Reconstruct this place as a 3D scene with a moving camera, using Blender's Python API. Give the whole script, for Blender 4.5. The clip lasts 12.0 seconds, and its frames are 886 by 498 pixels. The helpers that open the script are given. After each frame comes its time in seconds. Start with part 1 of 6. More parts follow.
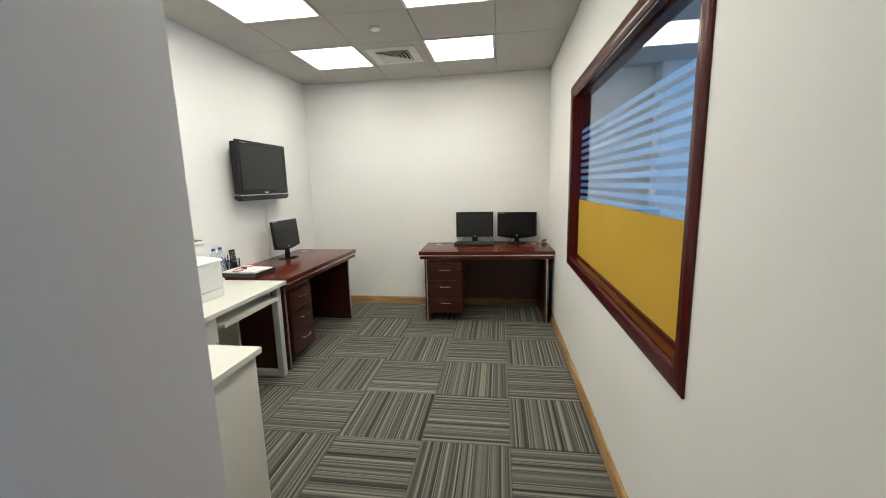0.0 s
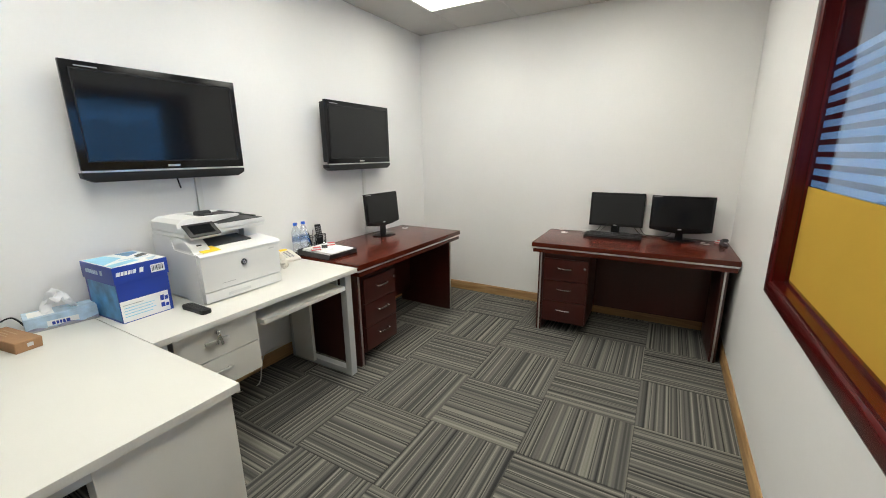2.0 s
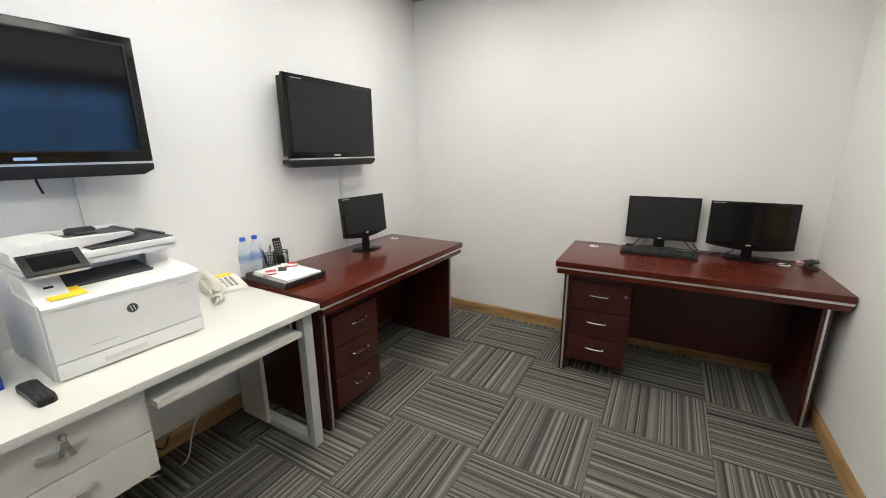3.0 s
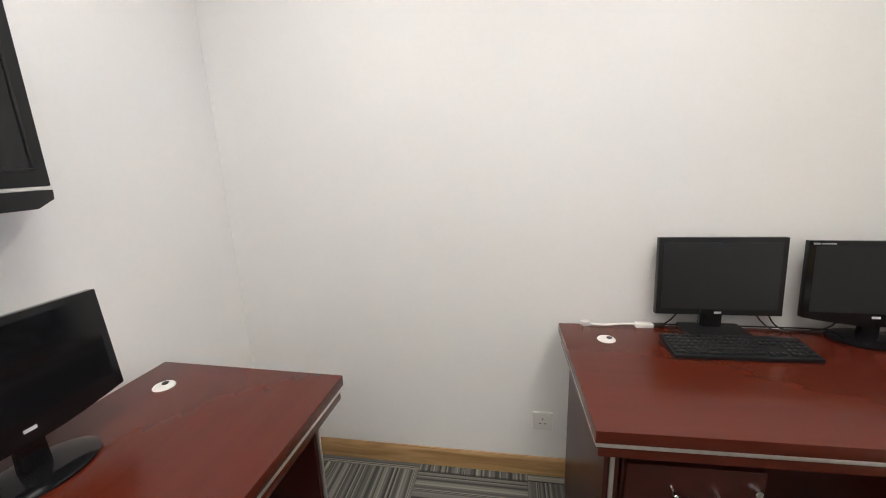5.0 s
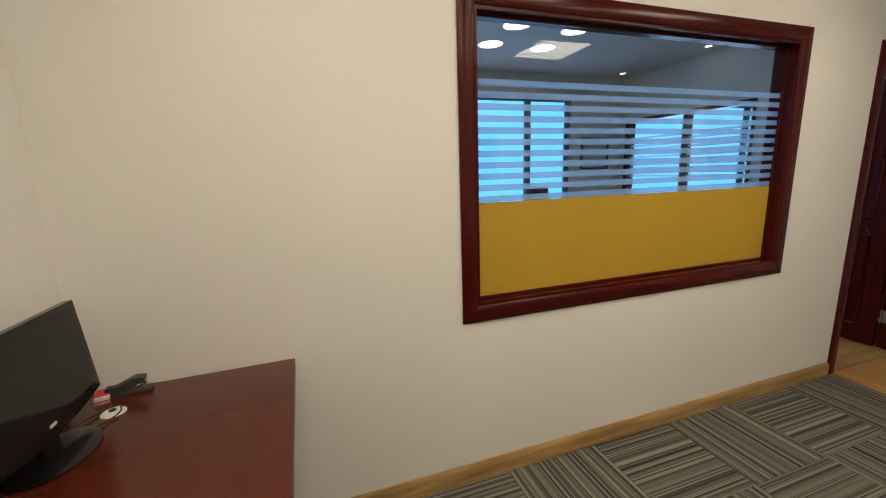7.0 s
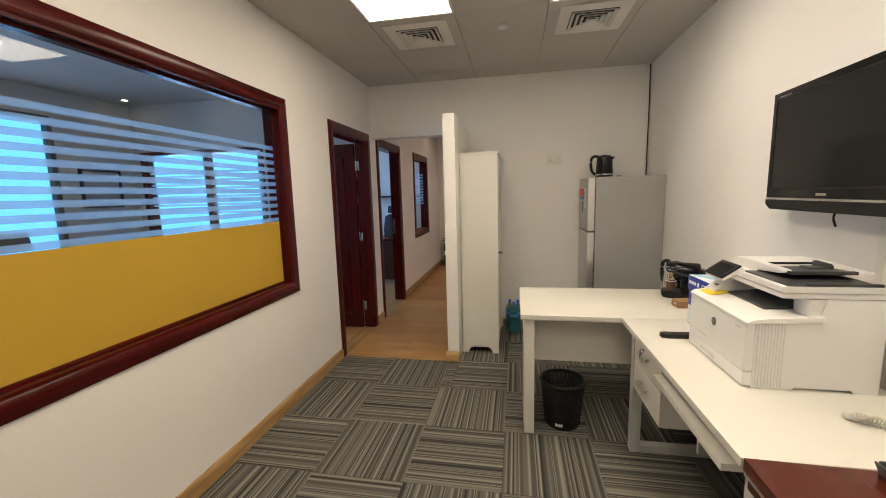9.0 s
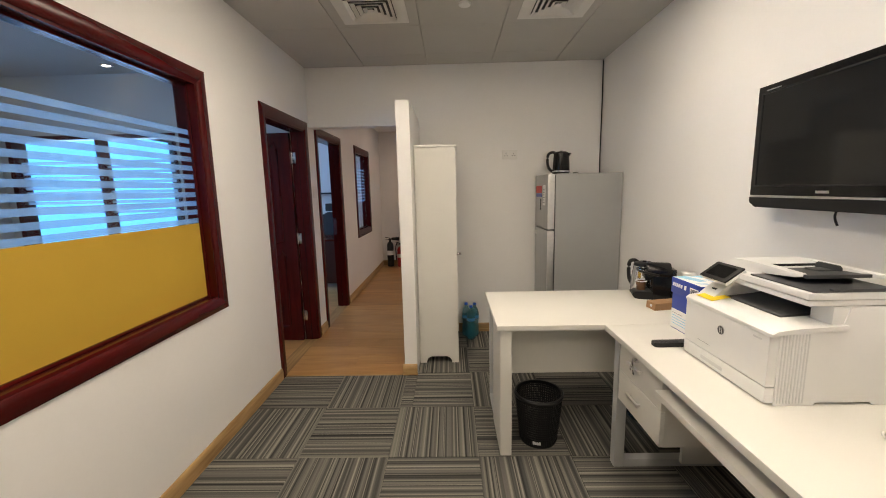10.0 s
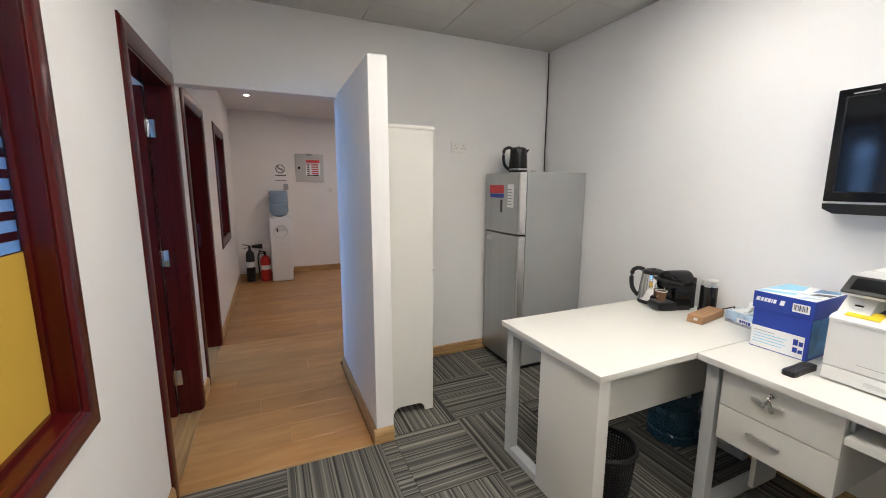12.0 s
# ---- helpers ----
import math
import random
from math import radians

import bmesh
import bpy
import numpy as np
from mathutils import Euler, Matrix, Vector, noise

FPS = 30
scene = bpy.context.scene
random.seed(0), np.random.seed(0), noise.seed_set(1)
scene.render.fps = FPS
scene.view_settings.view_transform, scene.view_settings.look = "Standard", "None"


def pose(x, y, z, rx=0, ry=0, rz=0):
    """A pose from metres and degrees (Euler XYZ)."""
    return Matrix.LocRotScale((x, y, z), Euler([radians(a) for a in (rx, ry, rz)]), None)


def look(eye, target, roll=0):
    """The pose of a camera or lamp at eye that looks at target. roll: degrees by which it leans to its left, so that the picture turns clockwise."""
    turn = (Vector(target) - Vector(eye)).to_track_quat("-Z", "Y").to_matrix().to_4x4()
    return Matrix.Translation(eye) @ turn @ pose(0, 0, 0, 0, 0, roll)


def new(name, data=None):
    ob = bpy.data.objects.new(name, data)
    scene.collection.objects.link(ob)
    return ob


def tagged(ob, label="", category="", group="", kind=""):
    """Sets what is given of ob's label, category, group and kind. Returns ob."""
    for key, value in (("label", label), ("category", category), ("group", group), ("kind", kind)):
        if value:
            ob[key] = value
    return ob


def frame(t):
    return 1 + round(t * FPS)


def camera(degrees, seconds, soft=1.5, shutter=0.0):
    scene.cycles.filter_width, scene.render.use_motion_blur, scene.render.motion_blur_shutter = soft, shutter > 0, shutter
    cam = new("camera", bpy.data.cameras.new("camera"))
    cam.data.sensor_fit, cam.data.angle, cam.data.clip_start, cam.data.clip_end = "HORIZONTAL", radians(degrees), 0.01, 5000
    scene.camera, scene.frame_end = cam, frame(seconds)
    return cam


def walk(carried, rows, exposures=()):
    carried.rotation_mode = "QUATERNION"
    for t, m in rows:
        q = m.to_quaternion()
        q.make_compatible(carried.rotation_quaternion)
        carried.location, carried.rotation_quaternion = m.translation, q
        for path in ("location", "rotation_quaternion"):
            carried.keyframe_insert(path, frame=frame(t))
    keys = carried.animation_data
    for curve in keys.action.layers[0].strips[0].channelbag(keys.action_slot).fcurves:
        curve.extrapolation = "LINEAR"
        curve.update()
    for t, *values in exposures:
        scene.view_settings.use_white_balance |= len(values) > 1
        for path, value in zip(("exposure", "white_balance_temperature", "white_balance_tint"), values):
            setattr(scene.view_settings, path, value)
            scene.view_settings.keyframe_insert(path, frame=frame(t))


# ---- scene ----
cam = camera(97.3, 12.0, soft=1.0)

# t, eye, target, roll
PATH = [
    (0, (2.266, -4.52, 1.439), (1.979, -2.568, 1.111), -1.5),
    (0.5, (2.221, -4.204, 1.437), (1.833, -2.273, 1.089), -0.7),
    (1, (2.209, -4.024, 1.434), (1.565, -2.175, 1.027), -0.7),
    (1.5, (2.31, -3.854, 1.46), (1.421, -2.121, 1.005), -0.8),
    (2, (2.343, -3.662, 1.453), (1.375, -1.977, 0.98), -0.7),
    (2.5, (2.195, -3.343, 1.435), (1.232, -1.654, 0.965), -0.5),
    (2.7, (2.126, -3.217, 1.433), (1.16, -1.533, 0.954), -0.4),
    (4.3, (1.386, -2.073, 1.397), (0.401, -0.404, 0.904), -1.6),
    (4.5, (1.339, -1.905, 1.407), (0.417, -0.197, 0.927), -1.6),
    (5, (1.234, -1.552, 1.428), (0.903, 0.367, 0.97), -2.0),
    (5.5, (1.173, -1.268, 1.431), (1.833, 0.569, 0.994), -3.5),
    (6, (1.247, -1.002, 1.399), (2.74, 0.262, 0.98), -4.3),
    (6.5, (1.329, -0.884, 1.423), (3.246, -0.518, 0.988), -3.0),
    (7, (1.324, -0.757, 1.433), (3.185, -1.382, 1.049), -1.8),
    (7.5, (1.288, -0.807, 1.433), (2.797, -2.078, 1.105), -1.2),
    (7.7, (1.274, -0.833, 1.445), (2.59, -2.308, 1.143), -1.0),
    (9.3, (1.254, -0.817, 1.455), (1.483, -2.784, 1.172), -1.4),
    (9.5, (1.306, -0.907, 1.456), (1.454, -2.881, 1.169), -1.2),
    (10, (1.455, -1.108, 1.452), (1.497, -3.085, 1.153), -1.3),
    (10.5, (1.777, -1.266, 1.462), (1.699, -3.239, 1.142), -1.6),
    (11, (2.007, -1.488, 1.425), (1.76, -3.445, 1.092), -1.3),
    (11.5, (2.158, -1.761, 1.449), (1.61, -3.655, 1.116), -0.3),
    (12, (2.321, -2.023, 1.456), (1.521, -3.828, 1.14), 0.2),
]

EXPOSURES = [(0.0, -0.02, 6550, 4), (0.5, -0.10, 6500, 4), (1.0, -0.08, 6500, 5), (2.7, -0.02, 6300, 7), (4.5, 0.07, 6450, 12), (5.0, 0.03, 6350, 12), (6.0, -0.06, 6450, 12), (6.4, -0.18, 7000, 12),
             (7.0, -0.50, 8250, 10), (7.7, -0.40, 8200, 10), (9.5, -0.18, 7900, 14), (10.0, -0.14, 7600, 14), (10.8, 0.02, 7500, 14), (11.5, 0.05, 7700, 14), (12.0, 0.15, 6450, 12)]
walk(cam, [(t, look(e, g, r)) for t, e, g, r in PATH], EXPOSURES)

# strengths of the ceiling panels, the daylight and the sky outside
LAMP, GLOW, SPREAD, HALL, DAY_1, DAY_2, SKY = 3.6, 9.2, 130.0, 900.0, 20.0, 62.0, 2.9

# ---- world and large lights ----
world = bpy.data.worlds.new("world")
scene.world = world
world.use_nodes = True
wn = world.node_tree.nodes
sky = wn.new("ShaderNodeTexSky")
sky.sky_type, sky.sun_disc = "NISHITA", False
sky.sun_elevation, sky.sun_rotation = radians(50), radians(200)
wn["Background"].inputs["Strength"].default_value = 0.06
world.node_tree.links.new(sky.outputs[0], wn["Background"].inputs["Color"])


def window_lamp(name, loc, sy, sz, watts):
    """Daylight that enters by an outside window."""
    d = bpy.data.lights.new(name, "AREA")
    d.shape, d.size, d.size_y, d.energy, d.color = "RECTANGLE", sz, sy, watts, (0.36, 0.56, 1.0)
    ob = new(name, d)
    ob.matrix_world = pose(*loc, 0, 90, 0)
    return ob


def panel_lamp(x, y):
    """What a ceiling panel's prismatic diffuser throws down into the room."""
    d = bpy.data.lights.new("panel_lamp", "AREA")
    d.shape, d.size, d.energy, d.color, d.spread = "SQUARE", 0.55, LAMP, (1.0, 0.955, 0.865), radians(SPREAD)
    ob = new("panel_lamp", d)
    ob.matrix_world = pose(x, y, 2.606)
    return ob


window_lamp("daylight_office", (5.70, -2.3, 1.6), 3.3, 1.4, DAY_1)
window_lamp("daylight_far_office", (5.70, -6.7, 1.6), 2.9, 1.4, DAY_2)


# ---- materials ----
def mat(name, color, rough=0.5, metal=0.0, vary=0.0, scale=6.0, fine=0.0, fine_scale=200.0, bump=0.0, bump_scale=300.0,
        coat=0.0, stretch=(1, 1, 1), spec=0.5, rough_vary=0.0, coords="Object"):
    """A paint, plastic or metal: broad stains, fine grain and relief at real size."""
    m = bpy.data.materials.new(name)
    m.use_nodes = True
    nt = m.node_tree
    b = nt.nodes["Principled BSDF"]
    b.inputs["Base Color"].default_value = (*color, 1)
    b.inputs["Roughness"].default_value = rough
    b.inputs["Metallic"].default_value = metal
    b.inputs["Coat Weight"].default_value = coat
    b.inputs["Coat Roughness"].default_value = 0.08
    b.inputs["Specular IOR Level"].default_value = spec
    tc = nt.nodes.new("ShaderNodeTexCoord")
    mp = nt.nodes.new("ShaderNodeMapping")
    mp.inputs["Scale"].default_value = stretch
    nt.links.new(tc.outputs[coords], mp.inputs[0])

    def noise_node(s, detail):
        n = nt.nodes.new("ShaderNodeTexNoise")
        n.inputs["Scale"].default_value, n.inputs["Detail"].default_value = s, detail
        nt.links.new(mp.outputs[0], n.inputs["Vector"])
        return n

    last = None
    for amount, s, d in ((vary, scale, 4), (fine, fine_scale, 3)):
        if not amount:
            continue
        n = noise_node(s, d)
        mr = nt.nodes.new("ShaderNodeMapRange")
        mr.inputs["From Min"].default_value, mr.inputs["From Max"].default_value = 0.3, 0.7
        mr.inputs["To Min"].default_value, mr.inputs["To Max"].default_value = 1 - amount, 1 + amount
        nt.links.new(n.outputs["Fac"], mr.inputs["Value"])
        mx = nt.nodes.new("ShaderNodeVectorMath")
        mx.operation = "SCALE"
        if last is None:
            mx.inputs[0].default_value = color
        else:
            nt.links.new(last, mx.inputs[0])
        nt.links.new(mr.outputs[0], mx.inputs["Scale"])
        last = mx.outputs[0]
    if last is not None:
        nt.links.new(last, b.inputs["Base Color"])
    if rough_vary:
        n = noise_node(scale * 1.7, 5)
        mr = nt.nodes.new("ShaderNodeMapRange")
        mr.inputs["To Min"].default_value, mr.inputs["To Max"].default_value = max(0.02, rough - rough_vary), rough + rough_vary
        nt.links.new(n.outputs["Fac"], mr.inputs["Value"])
        nt.links.new(mr.outputs[0], b.inputs["Roughness"])
    if bump:
        n = noise_node(bump_scale, 3)
        bp = nt.nodes.new("ShaderNodeBump")
        bp.inputs["Strength"].default_value, bp.inputs["Distance"].default_value = bump, 0.002
        nt.links.new(n.outputs["Fac"], bp.inputs["Height"])
        nt.links.new(bp.outputs[0], b.inputs["Normal"])
    return m


def wood_mat(name, dark, light, rough, coat=0.0, along="Y", scale=9.0, piece=False, stretch=12.0, bump=0.05, contrast=0.25, spec=0.5):
    """Wood with its grain along one axis of the object."""
    m = bpy.data.materials.new(name)
    m.use_nodes = True
    nt = m.node_tree
    b = nt.nodes["Principled BSDF"]
    b.inputs["Roughness"].default_value, b.inputs["Coat Weight"].default_value, b.inputs["Coat Roughness"].default_value = rough, coat, 0.1
    b.inputs["Specular IOR Level"].default_value = spec
    tc = nt.nodes.new("ShaderNodeTexCoord")
    mp = nt.nodes.new("ShaderNodeMapping")
    s = [stretch] * 3
    s["XYZ".index(along)] = 1.0
    mp.inputs["Scale"].default_value = s
    vec = tc.outputs["Object"]
    if piece:
        info = nt.nodes.new("ShaderNodeObjectInfo")
        mul = nt.nodes.new("ShaderNodeMath")
        mul.operation = "MULTIPLY"
        mul.inputs[1].default_value = 37.0
        nt.links.new(info.outputs["Random"], mul.inputs[0])
        add = nt.nodes.new("ShaderNodeVectorMath")
        nt.links.new(tc.outputs["Object"], add.inputs[0])
        nt.links.new(mul.outputs[0], add.inputs[1])
        vec = add.outputs[0]
    nt.links.new(vec, mp.inputs[0])
    n = nt.nodes.new("ShaderNodeTexNoise")
    n.inputs["Scale"].default_value, n.inputs["Detail"].default_value, n.inputs["Distortion"].default_value = scale / 4, 8, 0.8
    nt.links.new(mp.outputs[0], n.inputs["Vector"])
    ramp = nt.nodes.new("ShaderNodeValToRGB")
    ramp.color_ramp.elements[0].position, ramp.color_ramp.elements[0].color = 0.5 - contrast, (*dark, 1)
    ramp.color_ramp.elements[1].position, ramp.color_ramp.elements[1].color = 0.5 + contrast, (*light, 1)
    nt.links.new(n.outputs["Fac"], ramp.inputs[0])
    out = ramp.outputs[0]
    if piece:
        mr = nt.nodes.new("ShaderNodeMapRange")
        mr.inputs["To Min"].default_value, mr.inputs["To Max"].default_value = 0.88, 1.1
        nt.links.new(info.outputs["Random"], mr.inputs["Value"])
        mx = nt.nodes.new("ShaderNodeVectorMath")
        mx.operation = "SCALE"
        nt.links.new(out, mx.inputs[0])
        nt.links.new(mr.outputs[0], mx.inputs["Scale"])
        out = mx.outputs[0]
    nt.links.new(out, b.inputs["Base Color"])
    bp = nt.nodes.new("ShaderNodeBump")
    bp.inputs["Strength"].default_value, bp.inputs["Distance"].default_value = bump, 0.002
    nt.links.new(n.outputs["Fac"], bp.inputs["Height"])
    nt.links.new(bp.outputs[0], b.inputs["Normal"])
    return m


def carpet_mat():
    """Loop pile in narrow stripes along the tile's own x, each tile with its own run of stripes."""
    m = bpy.data.materials.new("striped_carpet")
    m.use_nodes = True
    nt = m.node_tree
    b = nt.nodes["Principled BSDF"]
    b.inputs["Roughness"].default_value, b.inputs["Specular IOR Level"].default_value = 0.95, 0.1
    tc = nt.nodes.new("ShaderNodeTexCoord")
    sep = nt.nodes.new("ShaderNodeSeparateXYZ")
    nt.links.new(tc.outputs["Object"], sep.inputs[0])
    info = nt.nodes.new("ShaderNodeObjectInfo")

    def math_node(op, x, y, z=0.0):
        n = nt.nodes.new("ShaderNodeMath")
        n.operation = op
        for k, v in enumerate((x, y, z)):
            if isinstance(v, float):
                n.inputs[k].default_value = v
            else:
                nt.links.new(v, n.inputs[k])
        return n.outputs[0]

    def noise_1d(w):
        n = nt.nodes.new("ShaderNodeTexNoise")
        n.noise_dimensions = "1D"
        n.inputs["Scale"].default_value, n.inputs["Detail"].default_value = 1.0, 2.0
        nt.links.new(w, n.inputs["W"])
        return n.outputs["Fac"]

    shift = math_node("MULTIPLY", info.outputs["Random"], 61.0)
    wander = math_node("MULTIPLY_ADD", noise_1d(math_node("MULTIPLY_ADD", sep.outputs["Y"], 14.0, shift)), 0.5, shift)
    run = math_node("FRACT", math_node("MULTIPLY_ADD", sep.outputs["Y"], 6.1, wander), 0.0)
    ramp = nt.nodes.new("ShaderNodeValToRGB")
    cr = ramp.color_ramp
    tone = {"K": (0.026, 0.026, 0.026), "G": (0.068, 0.067, 0.063), "M": (0.110, 0.106, 0.096), "T": (0.136, 0.131, 0.115), "L": (0.230, 0.219, 0.187)}
    yarns = "MTLTMGGMLKMTLMKGMTTGLKMLMGGM"
    cr.elements.remove(cr.elements[1])
    for k, y in enumerate(yarns):
        e = cr.elements[0] if k == 0 else cr.elements.new((k + 0.5) / len(yarns))
        e.position, e.color = (k + 0.5) / len(yarns), (*tone[y], 1)
    nt.links.new(run, ramp.inputs[0])
    broad = nt.nodes.new("ShaderNodeMapRange")
    broad.inputs["From Min"].default_value, broad.inputs["From Max"].default_value = 0.3, 0.7
    broad.inputs["To Min"].default_value, broad.inputs["To Max"].default_value = 0.74, 1.26
    nt.links.new(noise_1d(math_node("MULTIPLY_ADD", sep.outputs["Y"], 70.0, shift)), broad.inputs["Value"])
    pile = nt.nodes.new("ShaderNodeTexNoise")
    pile.inputs["Scale"].default_value, pile.inputs["Detail"].default_value = 260.0, 3.0
    nt.links.new(tc.outputs["Object"], pile.inputs["Vector"])
    pr = nt.nodes.new("ShaderNodeMapRange")
    pr.inputs["To Min"].default_value, pr.inputs["To Max"].default_value = 0.65, 1.35
    nt.links.new(pile.outputs["Fac"], pr.inputs["Value"])
    mul = nt.nodes.new("ShaderNodeMath")
    mul.operation = "MULTIPLY"
    nt.links.new(broad.outputs[0], mul.inputs[0])
    nt.links.new(pr.outputs[0], mul.inputs[1])
    sc = nt.nodes.new("ShaderNodeVectorMath")
    sc.operation = "SCALE"
    nt.links.new(ramp.outputs[0], sc.inputs[0])
    nt.links.new(mul.outputs[0], sc.inputs["Scale"])
    nt.links.new(sc.outputs[0], b.inputs["Base Color"])
    bp = nt.nodes.new("ShaderNodeBump")
    bp.inputs["Strength"].default_value, bp.inputs["Distance"].default_value = 0.6, 0.003
    nt.links.new(pile.outputs["Fac"], bp.inputs["Height"])
    nt.links.new(bp.outputs[0], b.inputs["Normal"])
    return m


def glow(name, color, strength):
    m = bpy.data.materials.new(name)
    m.use_nodes = True
    b = m.node_tree.nodes["Principled BSDF"]
    b.inputs["Base Color"].default_value = (*color, 1)
    b.inputs["Emission Color"].default_value = (*color, 1)
    b.inputs["Emission Strength"].default_value = strength
    return m


def pane_mat(name, tint=(1, 1, 1), ior=1.5):
    """Thin clear glass: lets light straight through, with a gloss that grows at a slant."""
    m = bpy.data.materials.new(name)
    m.use_nodes = True
    nt = m.node_tree
    nt.nodes.remove(nt.nodes["Principled BSDF"])
    tr, gl, lw, pw, ma, mx = (nt.nodes.new("ShaderNode" + k) for k in ("BsdfTransparent", "BsdfGlossy", "LayerWeight", "Math", "Math", "MixShader"))
    tr.inputs[0].default_value = (*tint, 1)
    gl.inputs["Roughness"].default_value = 0.0
    lw.inputs[0].default_value = 0.5
    pw.operation, ma.operation = "POWER", "MULTIPLY_ADD"
    pw.inputs[1].default_value, ma.inputs[1].default_value, ma.inputs[2].default_value = 5.0, 0.9, ((ior - 1) / (ior + 1)) ** 2
    nt.links.new(lw.outputs["Facing"], pw.inputs[0])
    nt.links.new(pw.outputs[0], ma.inputs[0])
    nt.links.new(ma.outputs[0], mx.inputs[0])
    nt.links.new(tr.outputs[0], mx.inputs[1])
    nt.links.new(gl.outputs[0], mx.inputs[2])
    nt.links.new(mx.outputs[0], nt.nodes["Material Output"].inputs[0])
    return m


def film_mat(name, color, clear, through_light):
    """Sticker film on glass: part clear, part scattering light on and through."""
    m = bpy.data.materials.new(name)
    m.use_nodes = True
    nt = m.node_tree
    nt.nodes.remove(nt.nodes["Principled BSDF"])
    tr, df, tl, m1, m2 = (nt.nodes.new("ShaderNode" + k) for k in ("BsdfTransparent", "BsdfDiffuse", "BsdfTranslucent", "MixShader", "MixShader"))
    tc, n, ramp = (nt.nodes.new("ShaderNode" + k) for k in ("TexCoord", "TexNoise", "ValToRGB"))
    n.inputs["Scale"].default_value, n.inputs["Detail"].default_value = 3.0, 6.0
    nt.links.new(tc.outputs["Object"], n.inputs["Vector"])
    ramp.color_ramp.elements[0].color = (*[c * 0.9 for c in color], 1)
    ramp.color_ramp.elements[1].color = (*[min(1, c * 1.08) for c in color], 1)
    nt.links.new(n.outputs["Fac"], ramp.inputs[0])
    nt.links.new(ramp.outputs[0], df.inputs[0])
    nt.links.new(ramp.outputs[0], tl.inputs[0])
    m1.inputs[0].default_value, m2.inputs[0].default_value = through_light, clear
    nt.links.new(df.outputs[0], m1.inputs[1])
    nt.links.new(tl.outputs[0], m1.inputs[2])
    nt.links.new(m1.outputs[0], m2.inputs[1])
    nt.links.new(tr.outputs[0], m2.inputs[2])
    nt.links.new(m2.outputs[0], nt.nodes["Material Output"].inputs[0])
    return m


def clear_plastic(name, color, rough=0.05, alpha=0.35):
    """Thin blown plastic: tinted, glossy and see-through."""
    m = mat(name, color, rough)
    m.node_tree.nodes["Principled BSDF"].inputs["Alpha"].default_value = alpha
    return m


WALL = mat("white_wall_paint", (0.80, 0.79, 0.775), 0.6, vary=0.02, scale=1.5, fine=0.006, fine_scale=60, bump=0.03, bump_scale=420)
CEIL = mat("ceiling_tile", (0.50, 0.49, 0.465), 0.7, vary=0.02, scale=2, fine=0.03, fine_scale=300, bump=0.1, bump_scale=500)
CARPET = carpet_mat()
BACKING = mat("carpet_backing", (0.03, 0.03, 0.03), 0.95, vary=0.1)
OAK = wood_mat("oak_floor", (0.29, 0.138, 0.044), (0.53, 0.295, 0.115), 0.30, along="X", piece=True, scale=7, stretch=7, contrast=0.30)
OAK_TRIM = wood_mat("oak_trim", (0.22, 0.115, 0.040), (0.50, 0.32, 0.145), 0.4, along="Y", scale=10, stretch=14)
OAK_TRIM_X = wood_mat("oak_trim_across", (0.22, 0.115, 0.040), (0.50, 0.32, 0.145), 0.4, along="X", scale=10, stretch=14)
MAHOG = wood_mat("mahogany_frame", (0.040, 0.0024, 0.0026), (0.092, 0.0066, 0.0062), 0.24, coat=0.0, spec=0.32, along="Z", scale=8)
MAHOG_Y = wood_mat("mahogany_frame_level", (0.040, 0.0024, 0.0026), (0.092, 0.0066, 0.0062), 0.24, coat=0.0, spec=0.32, along="Y", scale=8)
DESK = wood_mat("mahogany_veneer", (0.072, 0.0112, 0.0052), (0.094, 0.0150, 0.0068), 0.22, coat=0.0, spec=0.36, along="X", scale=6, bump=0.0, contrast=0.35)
DESK_Y = wood_mat("mahogany_veneer_long", (0.072, 0.0112, 0.0052), (0.094, 0.0150, 0.0068), 0.22, coat=0.0, spec=0.36, along="Y", scale=6, bump=0.0, contrast=0.35)
# same veneer as the tops, darkened to put the under-desk shade into its colour
DESK_Z_SHADED = wood_mat("mahogany_veneer_side_shaded", (0.036, 0.0056, 0.0039), (0.052, 0.0082, 0.0053), 0.3, coat=0.0, along="Z", scale=6, bump=0.01, contrast=0.35)
SILVER = mat("satin_aluminium", (0.72, 0.71, 0.69), 0.32, metal=0.9, vary=0.05, scale=40, rough_vary=0.08)
CHROME = mat("chrome", (0.82, 0.82, 0.82), 0.12, metal=1.0, vary=0.03, scale=30)
WHITE_LAM = mat("white_laminate", (0.68, 0.668, 0.622), 0.35, vary=0.02, scale=3, fine=0.01, bump=0.03, bump_scale=600, rough_vary=0.06)
WHITE_STEEL = mat("white_painted_steel", (0.74, 0.73, 0.70), 0.35, vary=0.03, scale=8, bump=0.04, bump_scale=500)
GREY_STEEL = mat("grey_painted_steel", (0.50, 0.51, 0.51), 0.35, vary=0.04, scale=8, bump=0.04, bump_scale=500)
PRINTER_WHITE = mat("white_plastic", (0.74, 0.74, 0.73), 0.42, vary=0.015, scale=10, bump=0.06, bump_scale=900)
CREAM = mat("cream_plastic", (0.70, 0.68, 0.61), 0.45, vary=0.03, scale=12, bump=0.04, bump_scale=700)
BLACK = mat("black_plastic", (0.010, 0.010, 0.011), 0.42, spec=0.35, vary=0.15, scale=15, bump=0.06, bump_scale=900, rough_vary=0.08)
BLACK_GLOSS = mat("gloss_black_plastic", (0.006, 0.006, 0.007), 0.14, spec=0.35, vary=0.1, scale=10, rough_vary=0.04)
